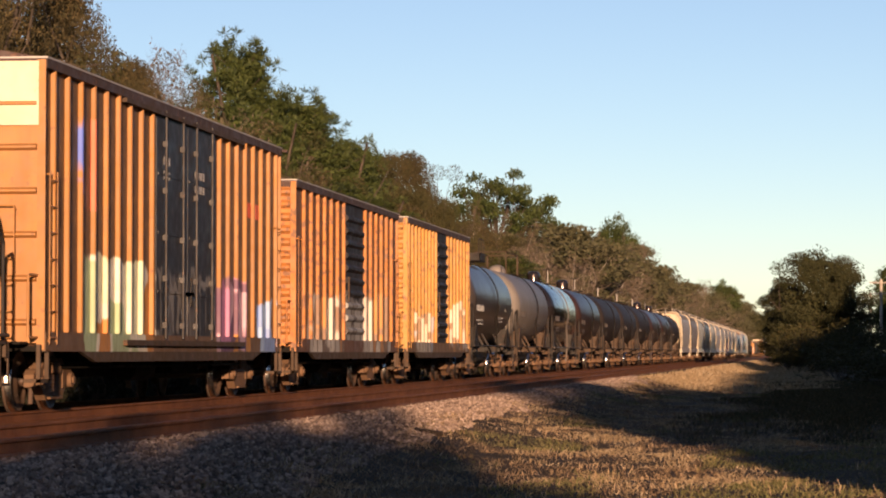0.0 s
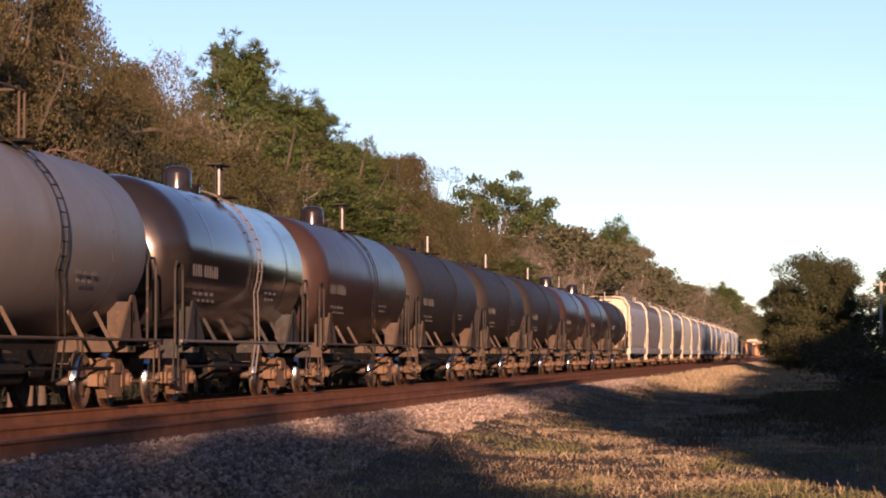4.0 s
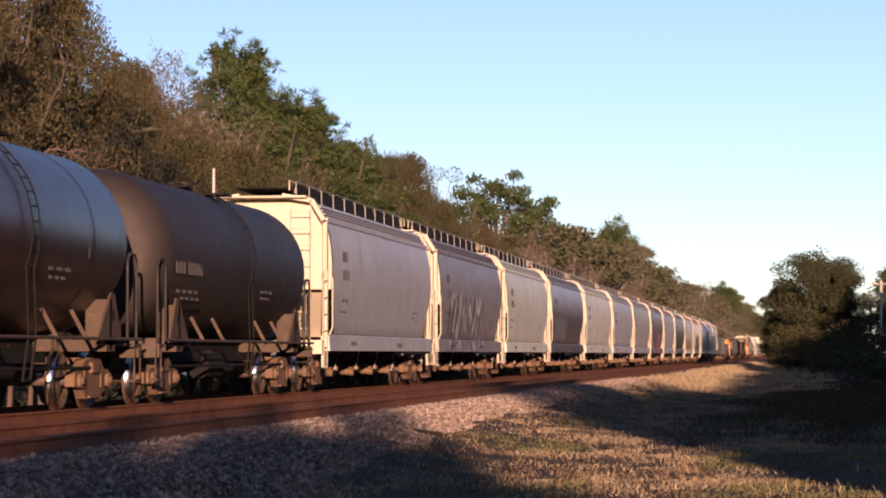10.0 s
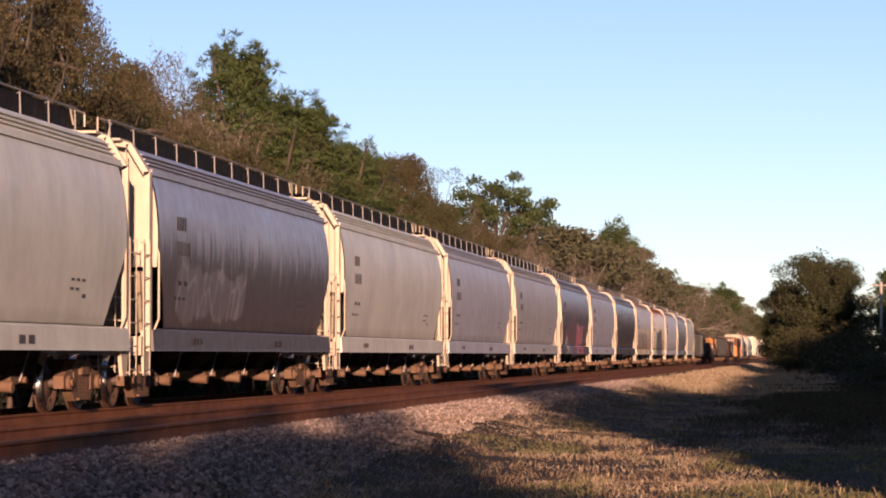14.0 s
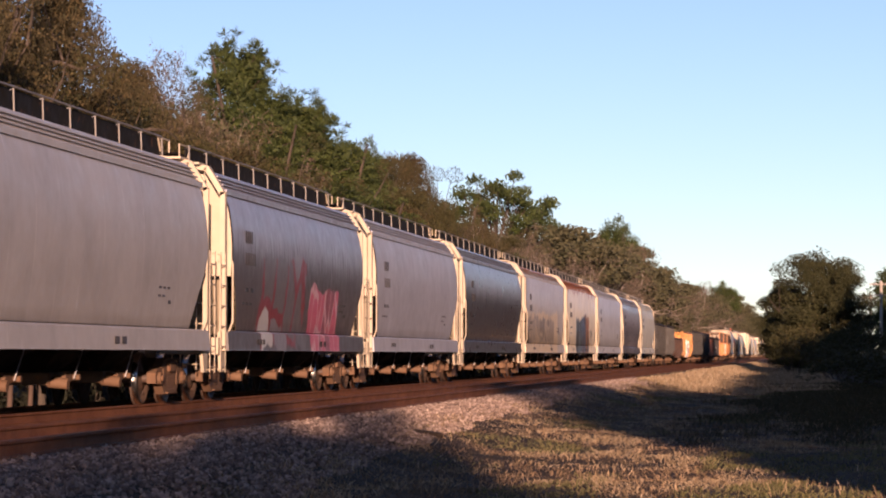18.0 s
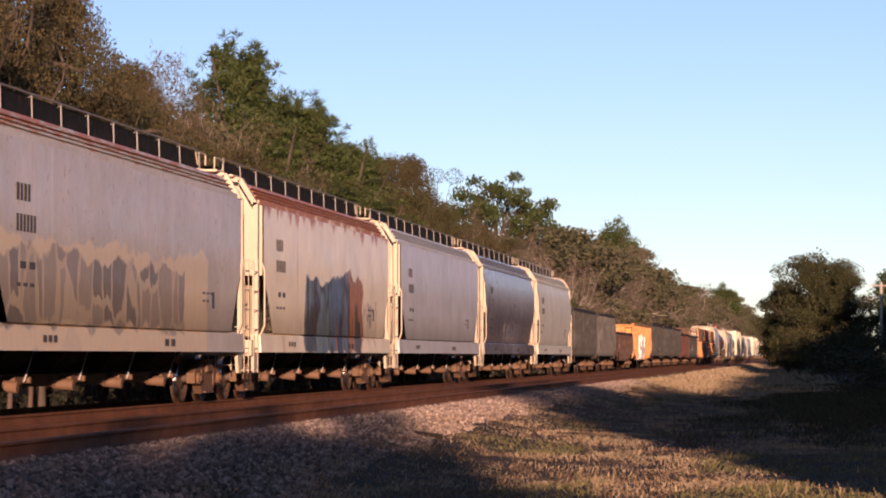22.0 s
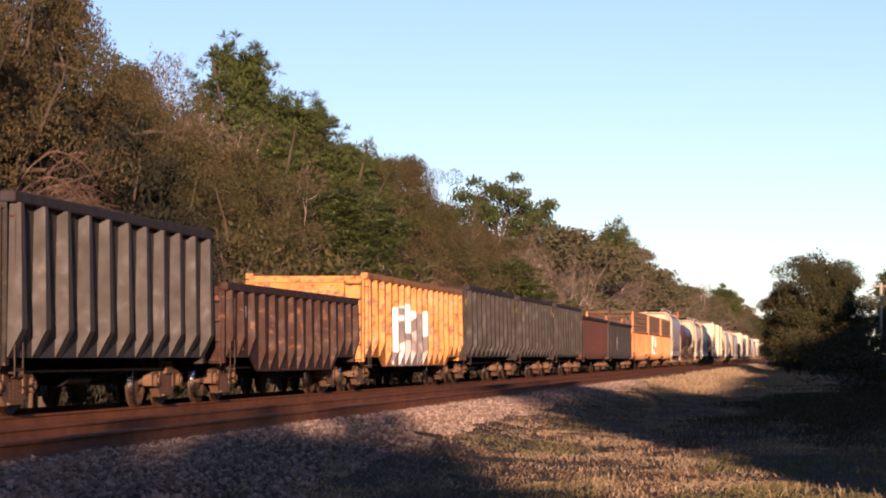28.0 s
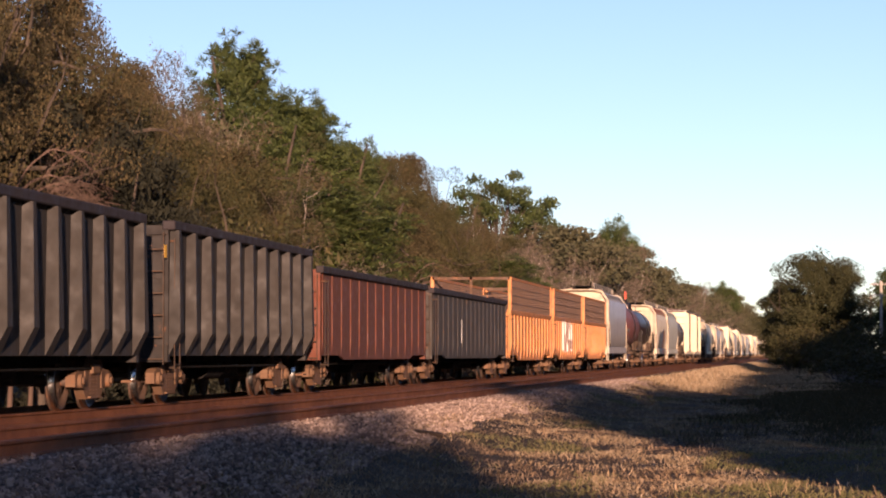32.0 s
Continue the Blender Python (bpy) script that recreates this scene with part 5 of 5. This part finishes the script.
WHITE = ((.66, .63, .57), (.50, .24, .08), (.16, .13, .11), (.48, .47, .44))
M["yellow_a"] = car_paint("yellow_boxcar_paint", (.35, .150, .032), .55, .45, .15, .55, (.22, .13, .08),
                          tags=[(-7.0, -2.4, .7, 2.4, GREEN, 1.0, .85, 1.1), (2.9, 6.0, .8, 2.25, PURPLE, 2.0, .8, .8), (-7.1, -6.1, 3.1, 4.6, ((.62, .16, .08), (.10, .16, .55)), 3.0), (7.0, 8.6, .8, 1.9, ((.2, .3, .55), (.3, .42, .62)), 2.5)])
M["orange_b"] = car_paint("orange_boxcar_paint", (.42, .155, .028), .6, .4, .6, .5, (.2, .11, .07), tags=[(-5.6, -1.6, .8, 2.2, WHITE, 5.0, .7), (1.6, 6.0, .8, 2.3, WHITE, 6.0, .7)])
M["yellow_c"] = car_paint("amber_boxcar_paint", (.45, .21, .038), .6, .38, .4, .45, (.26, .16, .09), tags=[(-5.5, -1.8, .8, 2.0, ((.55, .53, .48), (.25, .36, .48), (.12, .1, .09)), 7.0, .6), (2.0, 6.5, 1.0, 2.4, WHITE, 8.0, .6)])
# side sheets: grime, plus the shade between the ribs put into the colour
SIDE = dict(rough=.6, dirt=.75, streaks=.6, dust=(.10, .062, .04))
M["side_a"] = car_paint("yellow_side_grimy_shaded", (.15, .078, .034), **SIDE, rust=.2, tags=[(-7.0, -2.4, .7, 2.4, GREEN, 1.0, .85, 1.1), (2.9, 6.0, .8, 2.25, PURPLE, 2.0, .8, .8), (7.0, 8.6, .8, 1.9, ((.2, .3, .55), (.3, .42, .62)), 2.5)])
M["side_b"] = car_paint("orange_side_grimy_shaded", (.13, .05, .022), **SIDE, rust=.4, tags=[(-5.8, -1.4, .7, 2.2, WHITE, 5.0, .7), (1.6, 6.2, .7, 2.3, WHITE, 6.0, .7)])
M["side_c"] = car_paint("amber_side_grimy_shaded", (.19, .10, .036), **SIDE, rust=.25, tags=[(-5.5, -1.8, .8, 2.0, ((.55, .53, .48), (.25, .36, .48), (.12, .1, .09)), 7.0, .6), (2.0, 6.5, 1.0, 2.4, WHITE, 8.0, .6)])
M["tank_grey_dark"] = car_paint("tank_charcoal_grey", (.050, .041, .037), .33, .14, .0, .06, (.08, .06, .05), gloss=.8, smooth=True)
M["tank_grey"] = car_paint("tank_warm_grey", (.165, .150, .137), .5, .2, .02, .1, (.2, .155, .12), smooth=True)
M["tank_black"] = car_paint("tank_gloss_black", (.014, .011, .011), .17, .05, 0, .04, (.05, .035, .028), gloss=.75, smooth=True)
M["tank_maroon"] = car_paint("tank_gloss_brown_black", (.036, .020, .017), .36, .1, .0, .05, (.036, .023, .018), gloss=.3, smooth=True)
M["tank_soot"] = car_paint("tank_matt_black", (.022, .018, .017), .6, .2, .0, .04, (.036, .028, .024), gloss=.3, smooth=True)
M["frame_rust"] = car_paint("tank_frame_dusty", (.055, .036, .025), .75, .4, .15, .2, (.11, .072, .046), gloss=.25)
M["frame_black"] = car_paint("frame_black", (.018, .016, .015), .7, .3, .1, .2, (.06, .044, .034), gloss=.3)
M["tank_red"] = car_paint("tank_faded_red", (.22, .055, .04), .6, .3, .15)
M["red_rail"] = car_paint("orange_red_rail_paint", (.7, .10, .05), .5, .1)


def hopper_paint(name, colour, **more):
    M[name] = car_paint(name, colour, **{**dict(rough=.45, dirt=.14, rust=.0, streaks=.2, dust=(.21, .17, .14), panels=1.32), **more})


LIGHT = (.60, .59, .50)
hopper_paint("hopper_silver", (.40, .385, .395), streaks=.35)
hopper_paint("hopper_taupe", (.23, .20, .20), tags=[(-6.1, -1.7, 1.0, 2.8, ((.05, .042, .045), (.10, .085, .085), (.55, .53, .51), (.14, .045, .055)), 9.0, .9, .42), (-1.2, 2.9, 1.0, 2.7, ((.05, .042, .045), (.10, .085, .085), (.55, .53, .51), (.17, .045, .06)), 9.6, .9, .42)])
hopper_paint("hopper_light", LIGHT)
hopper_paint("hopper_slate", (.30, .285, .31), rough=.35, streaks=.5, sheen_drips=(3.4, 2.2, (.085, .068, .066)), tags=[(-7, -1, 1.6, 2.4, ((.22, .21, .22), (.22, .21, .22), (.4, .4, .4)), 11.0, .5)])
hopper_paint("hopper_ash", (.66, .63, .53))
hopper_paint("hopper_blue_grey", (.44, .43, .45))
hopper_paint("hopper_pale", (.42, .395, .375), streaks=.15)
hopper_paint("hopper_graffiti", (.29, .27, .30), rough=.35, streaks=.4, sheen_drips=(3.5, 2.3, (.09, .076, .075)),
             tags=[(-5.0, .1, .95, 2.9, ((.56, .55, .54), (.16, .145, .15), (.26, .05, .06), (.24, .22, .24)), 12.0, .9, 1.3), (.6, 4.6, .95, 2.35, ((.62, .13, .2), (.34, .10, .14), (.72, .42, .46)), 13.0, .85, .55)])
hopper_paint("hopper_steel", (.42, .41, .44))
hopper_paint("hopper_gloss", (.27, .255, .285), rough=.3, streaks=.5, sheen_drips=(3.5, 2.4, (.06, .05, .05)))
hopper_paint("hopper_sheen", (.36, .34, .38), rough=.3, streaks=.45, sheen_drips=(3.3, 1.9, (.12, .10, .115)), tags=[(-2.5, 3.4, 1.0, 2.1, ((.27, .25, .29), (.5, .46, .44), (.07, .06, .07)), 21.0, .8), (-8.2, -6.6, 2.2, 3.5, ((.27, .25, .29), (.2, .18, .2), (.06, .055, .06)), 22.0, .7)])
hopper_paint("hopper_tan", (.54, .48, .42), rust=.04, top_rust=(3.9, 4.6), tags=[(-10, 5.4, .9, 2.62, ((.70, .55, .37), (.62, .49, .34)), 14.2, .9, 2.5), (-8.6, 3.6, 1.3, 2.35, ((.15, .135, .13), (.24, .21, .2), (.5, .4, .29), (.3, .25, .21)), 14.5, .85, .75)])
hopper_paint("hopper_rusty", (.88, .75, .55), rust=.0, dirt=.06, streaks=.06, top_rust=(3.55, 4.2), tags=[(-3.9, 1.2, .9, 2.6, ((.08, .15, .2), (.04, .055, .08), (.03, .03, .04), (.14, .2, .24)), 15.0, .95, .4), (-.4, 4.2, .9, 2.75, ((.40, .15, .055), (.05, .07, .12), (.05, .04, .05), (.12, .16, .24)), 15.4, .95, .4), (4.3, 6.6, 1.2, 2.2, ((.82, .69, .51), (.7, .6, .45), (.2, .16, .14)), 16.0, .6, .35)])
hopper_paint("hopper_mist", (.54, .525, .52), rough=.5)
hopper_paint("end_cream", (.47, .39, .28), rough=.6, dirt=.15)
hopper_paint("frame_pale", (.20, .185, .17), rough=.6)
M["coal_grey"] = car_paint("coal_gondola_grey", (.025, .0225, .0205), .7, .3, .0, .25, (.052, .042, .034), gloss=.3)
M["coal_light"] = car_paint("coal_gondola_light_grey", (.046, .042, .038), .65, .25, .0, .25, (.075, .064, .053), gloss=.3)
M["coal_top"] = car_paint("dark_top_chord", (.028, .022, .024), .75, .3, dust=(.05, .04, .035), gloss=.25)
M["gon_brown"] = car_paint("red_brown_gondola", (.036, .015, .010), .7, .3, .25, .3, (.06, .033, .023), gloss=.3)
M["gon_orange"] = car_paint("orange_gondola", (.54, .22, .036), .65, .35, .6, .55, (.22, .095, .045), tags=[(-5.4, 1.3, .6, 2.2, ((.76, .74, .70), (.72, .70, .66), (.09, .09, .10), (.30, .30, .31)), 17.0, .95, .8)])
M["gon_chord"] = car_paint("rusty_orange_chord", (.46, .20, .05), .7, .4, .7, .4, (.2, .1, .06))
M["gon_rust"] = car_paint("rust_red_gondola", (.115, .030, .013), .75, .15, .3, .4, (.08, .036, .022))
M["gon_soot"] = car_paint("sooty_gondola", (.035, .03, .026), .75, .3, .15, .3, (.065, .047, .034))
M["chip_orange"] = car_paint("woodchip_orange", (.52, .19, .042), .65, .35, .35, .35, (.3, .17, .1), tags=[(-3.5, 2.5, 1.0, 2.4, ((.65, .62, .58), (.52, .19, .042), (.12, .1, .1)), 19.0, .8, .8)])
M["chip_plain"] = car_paint("woodchip_orange_plain", (.50, .185, .042), .65, .35, .35, .35, (.3, .17, .1))
M["chip_mesh"] = car_paint("rusty_mesh", (.07, .036, .02), .8, .3, .4)

# ---------------------------------------------------------------- the train, from its front to its rear
ROWS = (0, 18.51, 37.09, 55.77, 74.52, 93.35, 112.17, 130.98, 149.76, 168.53, 187.28, 206.01, 224.73, 243.42, 262.05, 280.57, 298.98, 317.28, 335.55, 353.88,
        372.26, 390.69, 409.15, 427.62, 446.10, 464.58, 483.11, 501.73, 520.45, 539.26, 558.17, 577.16, 596.25)
TRAIN = []


def couple(car, front, rear):
    """Puts a car between two couplings, metres down the line at the clip's start."""
    TRAIN.append((car, (front + rear) / 2))
    car.matrix_basis = pose(TRACK, (front + rear) / 2, 0)
    return car


def even(a, b, n):
    return [a + (b - a) * k / (n - 1) for k in range(n)]


couple(tank_car("black tank car with dusty frame at the coupled end", 16.2, M["tank_soot"], M["frame_rust"], rail_mat=M["frame_black"], dome=False), 22.55, 38.75)
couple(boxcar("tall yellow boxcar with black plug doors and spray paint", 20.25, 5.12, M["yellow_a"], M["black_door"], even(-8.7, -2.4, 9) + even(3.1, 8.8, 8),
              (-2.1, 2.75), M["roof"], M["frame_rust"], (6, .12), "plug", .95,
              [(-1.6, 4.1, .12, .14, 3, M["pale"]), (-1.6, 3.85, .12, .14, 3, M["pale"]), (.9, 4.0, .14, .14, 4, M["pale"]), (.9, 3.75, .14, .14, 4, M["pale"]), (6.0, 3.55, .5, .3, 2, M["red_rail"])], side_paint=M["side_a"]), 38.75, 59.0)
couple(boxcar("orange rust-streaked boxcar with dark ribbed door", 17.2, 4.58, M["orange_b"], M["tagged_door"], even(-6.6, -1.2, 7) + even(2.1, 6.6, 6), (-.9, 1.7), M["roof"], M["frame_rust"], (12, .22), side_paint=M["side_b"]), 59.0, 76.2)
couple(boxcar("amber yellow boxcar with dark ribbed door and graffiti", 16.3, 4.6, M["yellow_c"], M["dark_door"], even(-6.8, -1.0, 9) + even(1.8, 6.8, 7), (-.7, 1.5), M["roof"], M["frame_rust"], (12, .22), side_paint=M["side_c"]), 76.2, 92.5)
couple(tank_car("charcoal grey tank car with black underside", 15.0, M["tank_grey_dark"], M["frame_black"], platform=True, dome=False, rail=0, rail_mat=M["frame_black"], letters="white_ink"), 92.5, 107.3)
couple(tank_car("warm grey tank car with a railed top platform", 15.3, M["tank_grey"], M["frame_rust"], dome=False, rail=(-3.2, 1.1, .75), dome_mat=M["tank_grey"]), 107.3, 122.5)
couple(tank_car("glossy black tank car with grey placards", 14.9, M["tank_black"], M["frame_black"], rail_mat=M["frame_black"], ladder_mat=M["faded_letters"]), 122.5, 137.4)
couple(tank_car("glossy brown-black tank car with dusty frame", 16.2, M["tank_maroon"], M["frame_rust"], rail_mat=M["frame_black"]), 137.4, 153.6)
couple(tank_car("matt black tank car with dusty frame", 17.0, M["tank_soot"], M["frame_rust"], rail_mat=M["frame_black"], dome=False), 153.6, 170.6)
couple(tank_car("matt black tank car with dusty frame", 16.0, M["tank_soot"], M["frame_rust"], rail_mat=M["frame_black"], dome=False), 170.6, 186.6)
couple(tank_car("matt black tank car with dusty frame", 16.5, M["tank_soot"], M["frame_rust"], rail_mat=M["frame_black"], dome=False), 186.6, 203.1)
couple(tank_car("glossy brown-black tank car with dusty frame", 15.1, M["tank_maroon"], M["frame_rust"], rail_mat=M["frame_black"]), 203.1, 218.2)
couple(tank_car("glossy brown-black tank car with dusty frame", 15.7, M["tank_maroon"], M["frame_rust"], rail_mat=M["frame_black"]), 218.2, 233.9)
couple(tank_car("matt black tank car with dusty frame", 16.5, M["tank_soot"], M["frame_rust"], rail_mat=M["frame_black"], dome=False), 233.9, 250.4)
H = (250.4, 269.9, 289.1, 307.5, 326.9, 347.2, 367.0, 387.2, 405.4, 424.5, 444.6, 464.0, 483.5, 503.9, 523.4, 541.4)
KINDS = (("silver grey covered hopper with cream end frames", "hopper_silver", False), ("taupe covered hopper with dark graffiti", "hopper_taupe", False),
         ("light grey covered hopper with cream end frames", "hopper_light", False), ("dark slate covered hopper with rain streaks", "hopper_slate", False),
         ("ash grey covered hopper with cream end frames", "hopper_ash", False), ("blue-grey covered hopper with flat sides", "hopper_blue_grey", False),
         ("pale grey covered hopper with faded marks", "hopper_pale", False), ("dark grey covered hopper with red and blue graffiti", "hopper_graffiti", False),
         ("steel grey covered hopper with cream end frames", "hopper_steel", False), ("dark glossy covered hopper with rain streaks", "hopper_gloss", False),
         ("tan covered hopper with rusty roof edge and graffiti", "hopper_tan", True), ("cream covered hopper with rust and blue graffiti", "hopper_rusty", True),
         ("misty grey flat-sided covered hopper", "hopper_mist", True), ("blue-grey glossy covered hopper with pale graffiti", "hopper_sheen", False),
         ("ash grey covered hopper with cream end frames", "hopper_ash", False))
for k, (text, paint, flat) in enumerate(KINDS):
    n = H[k + 1] - H[k]
    ink = M["ink"] if paint not in ("hopper_slate", "hopper_gloss", "hopper_graffiti") else M["steel_dull"]
    marks = [(-n * .37, 3.05, .12, .24, 4, ink), (-n * .37, 2.62, .11, .24, 6, ink), (-n * .37, 1.85, .22, .05, 3, ink), (n * .26, 2.0, .2, .04, 3, ink), (n * .26, 1.86, .2, .04, 2, ink), (-n * .36, 2.1, .3, .1, 2, ink), (n * .3, 1.75, .22, .3, 1, ink), (n * .1, 1.05, .3, .12, 2, ink), (-n * .3, 1.08, .18, .1, 3, ink)]
    couple(hopper_car(text, n, M[paint], M["end_cream"], M["frame_pale"], 4 if n > 19 else 3, flat, marks), H[k], H[k + 1])
# end_mat: black ends, with the shade of the car ahead in their colour
COAL = dict(inside=M["coal_top"], chord=.13, inset=1.15, end_mat=M["frame_black"], chord_mat=M["coal_top"])
CM = [(-6.2, 2.45, .3, .32, 1, M["white_ink"]), (-6.2, 1.95, .3, .32, 1, M["white_ink"])]
couple(gondola("dark grey ribbed coal gondola", 16.0, 3.08, .86, M["coal_grey"], 11, (.36, .2, .2), **COAL, marks=CM), 541.4, 557.3)
couple(gondola("light grey ribbed coal gondola with dark top rim", 15.2, 3.08, .86, M["coal_light"], 11, (.36, .2, .2), **COAL, marks=CM), 557.3, 572.5)
couple(gondola("low red-brown mill gondola with ribbed sides", 17.1, 2.2, .86, M["gon_brown"], 15, (.2, .2, .14), M["gon_brown"], .08, belly=.28, marks=[(-6.3, 1.65, .2, .22, 2, M["white_ink"]), (-6.4, 1.0, .34, .24, 1, M["yellow_ink"])]), 572.5, 589.6)
couple(gondola("long orange gondola with rusty ribs and white graffiti", 21.0, 2.88, .86, M["gon_orange"], 17, (.22, .22, .16), M["gon_rust"], .1, belly=.24, chord_mat=M["gon_chord"]), 589.6, 610.7)
for a_, b_ in ((610.7, 627.0), (627.0, 643.1), (643.1, 659.0)):
    couple(gondola("dark grey ribbed coal gondola", b_ - a_, 3.1, .86, M["coal_grey"], 11, (.36, .2, .2), **COAL, marks=CM + [(-7.2, 2.55, .2, .22, 1, M["yellow_ink"])]), a_, b_)
couple(gondola("rust-red gondola with plain sides", 19.4, 2.8, .86, M["gon_rust"], 14, (.07, .07, .022), M["gon_rust"], .08, belly=.1, chord_mat=M["coal_top"]), 659.0, 678.4)
couple(gondola("sooty dark gondola with faint graffiti", 22.2, 2.76, .86, M["gon_soot"], 18, (.07, .07, .02), M["gon_soot"], .08, belly=.1, chord_mat=M["coal_top"], marks=[(-3.2, 1.25, .10, .75, 2, M["white_ink"])]), 678.4, 700.6)
for a_, b_ in ((700.6, 718.9), (718.9, 736.0), (736.0, 752.7)):
    couple(gondola("orange woodchip gondola with rusty mesh above its sides", b_ - a_, 2.45, .86, M["chip_orange" if a_ == 718.9 else "chip_plain"], 14, (.12, .12, .06), M["gon_rust"], .06, mesh_top=1.33, belly=.2, mesh_mat=M["chip_mesh"], name="woodchip_gondola"), a_, b_)
last = [couple(hopper_car("pale grey covered hopper with cream roof", 17.0, M["hopper_pale"], M["end_cream"], M["frame_pale"], 3, True), 752.7, 769.7),
        couple(tank_car("faded red tank car with orange-red top railing", 16.6, M["tank_red"], M["frame_rust"], platform=True, dome=False, rail=0, rail_mat=M["red_rail"]), 769.7, 786.6),
        couple(tank_car("brown-black tank car with dusty frame", 16.6, M["tank_maroon"], M["frame_rust"], radius=1.35), 786.6, 803.2),
        couple(hopper_car("cream rounded covered hopper with dark graffiti", 18.0, M["hopper_rusty"], M["end_cream"], M["frame_pale"], 3, False), 803.2, 821.2),
        couple(hopper_car("light grey covered hopper with cream ends", 18.4, M["hopper_light"], M["end_cream"], M["frame_pale"], 3, False), 821.2, 839.6),
        couple(tank_car("warm grey tank car with dusty frame", 16.6, M["tank_grey"], M["frame_rust"]), 839.6, 856.2),
        couple(boxcar("tall cream boxcar with black doors", 19.0, 4.9, M["cream"], M["black_door"], even(-8, -2, 7) + even(2.6, 8, 7), (-1.6, 2.2), M["roof"], M["frame_rust"], (6, .12)), 856.2, 875.2)]
where = 875.2
for k in range(34):
    pick = (6, 2, 4, 2, 0, 3, 2, 6, 2, 0)[k % 10]
    n = (17.0, 16.9, 16.6, 18.0, 18.4, 16.6, 19.0)[pick]
    couple(copy_thing(last[pick], Matrix()), where, where + n)
    where += n


def motions():
    for car, start in TRAIN:
        walk(car, [(t, pose(TRACK, start - gone, 0)) for t, gone in enumerate(ROWS)])
    # the wheels roll: one keyed turn for the leading axle of a bogie, one for the trailing, which all the other wheelsets take over
    step = 1 / FPS
    for axle in (-.89, .89):
        same = [w for w in scene.objects if w.name.split(".")[0] == "wheelset" and (w.location.y < 0) == (axle < 0)]
        gone = lambda t: float(np.interp(t, range(33), ROWS))
        walk(same[0], [(k * step, pose(0, axle, .462, -math.degrees(gone(k * step) / .462), 0, 0)) for k in range(32 * FPS + 1)])
        keys = same[0].animation_data
        for w in same[1:]:
            w.rotation_mode = "QUATERNION"
            mine = w.animation_data_create()
            mine.action, mine.action_slot = keys.action, keys.action_slot


motions()
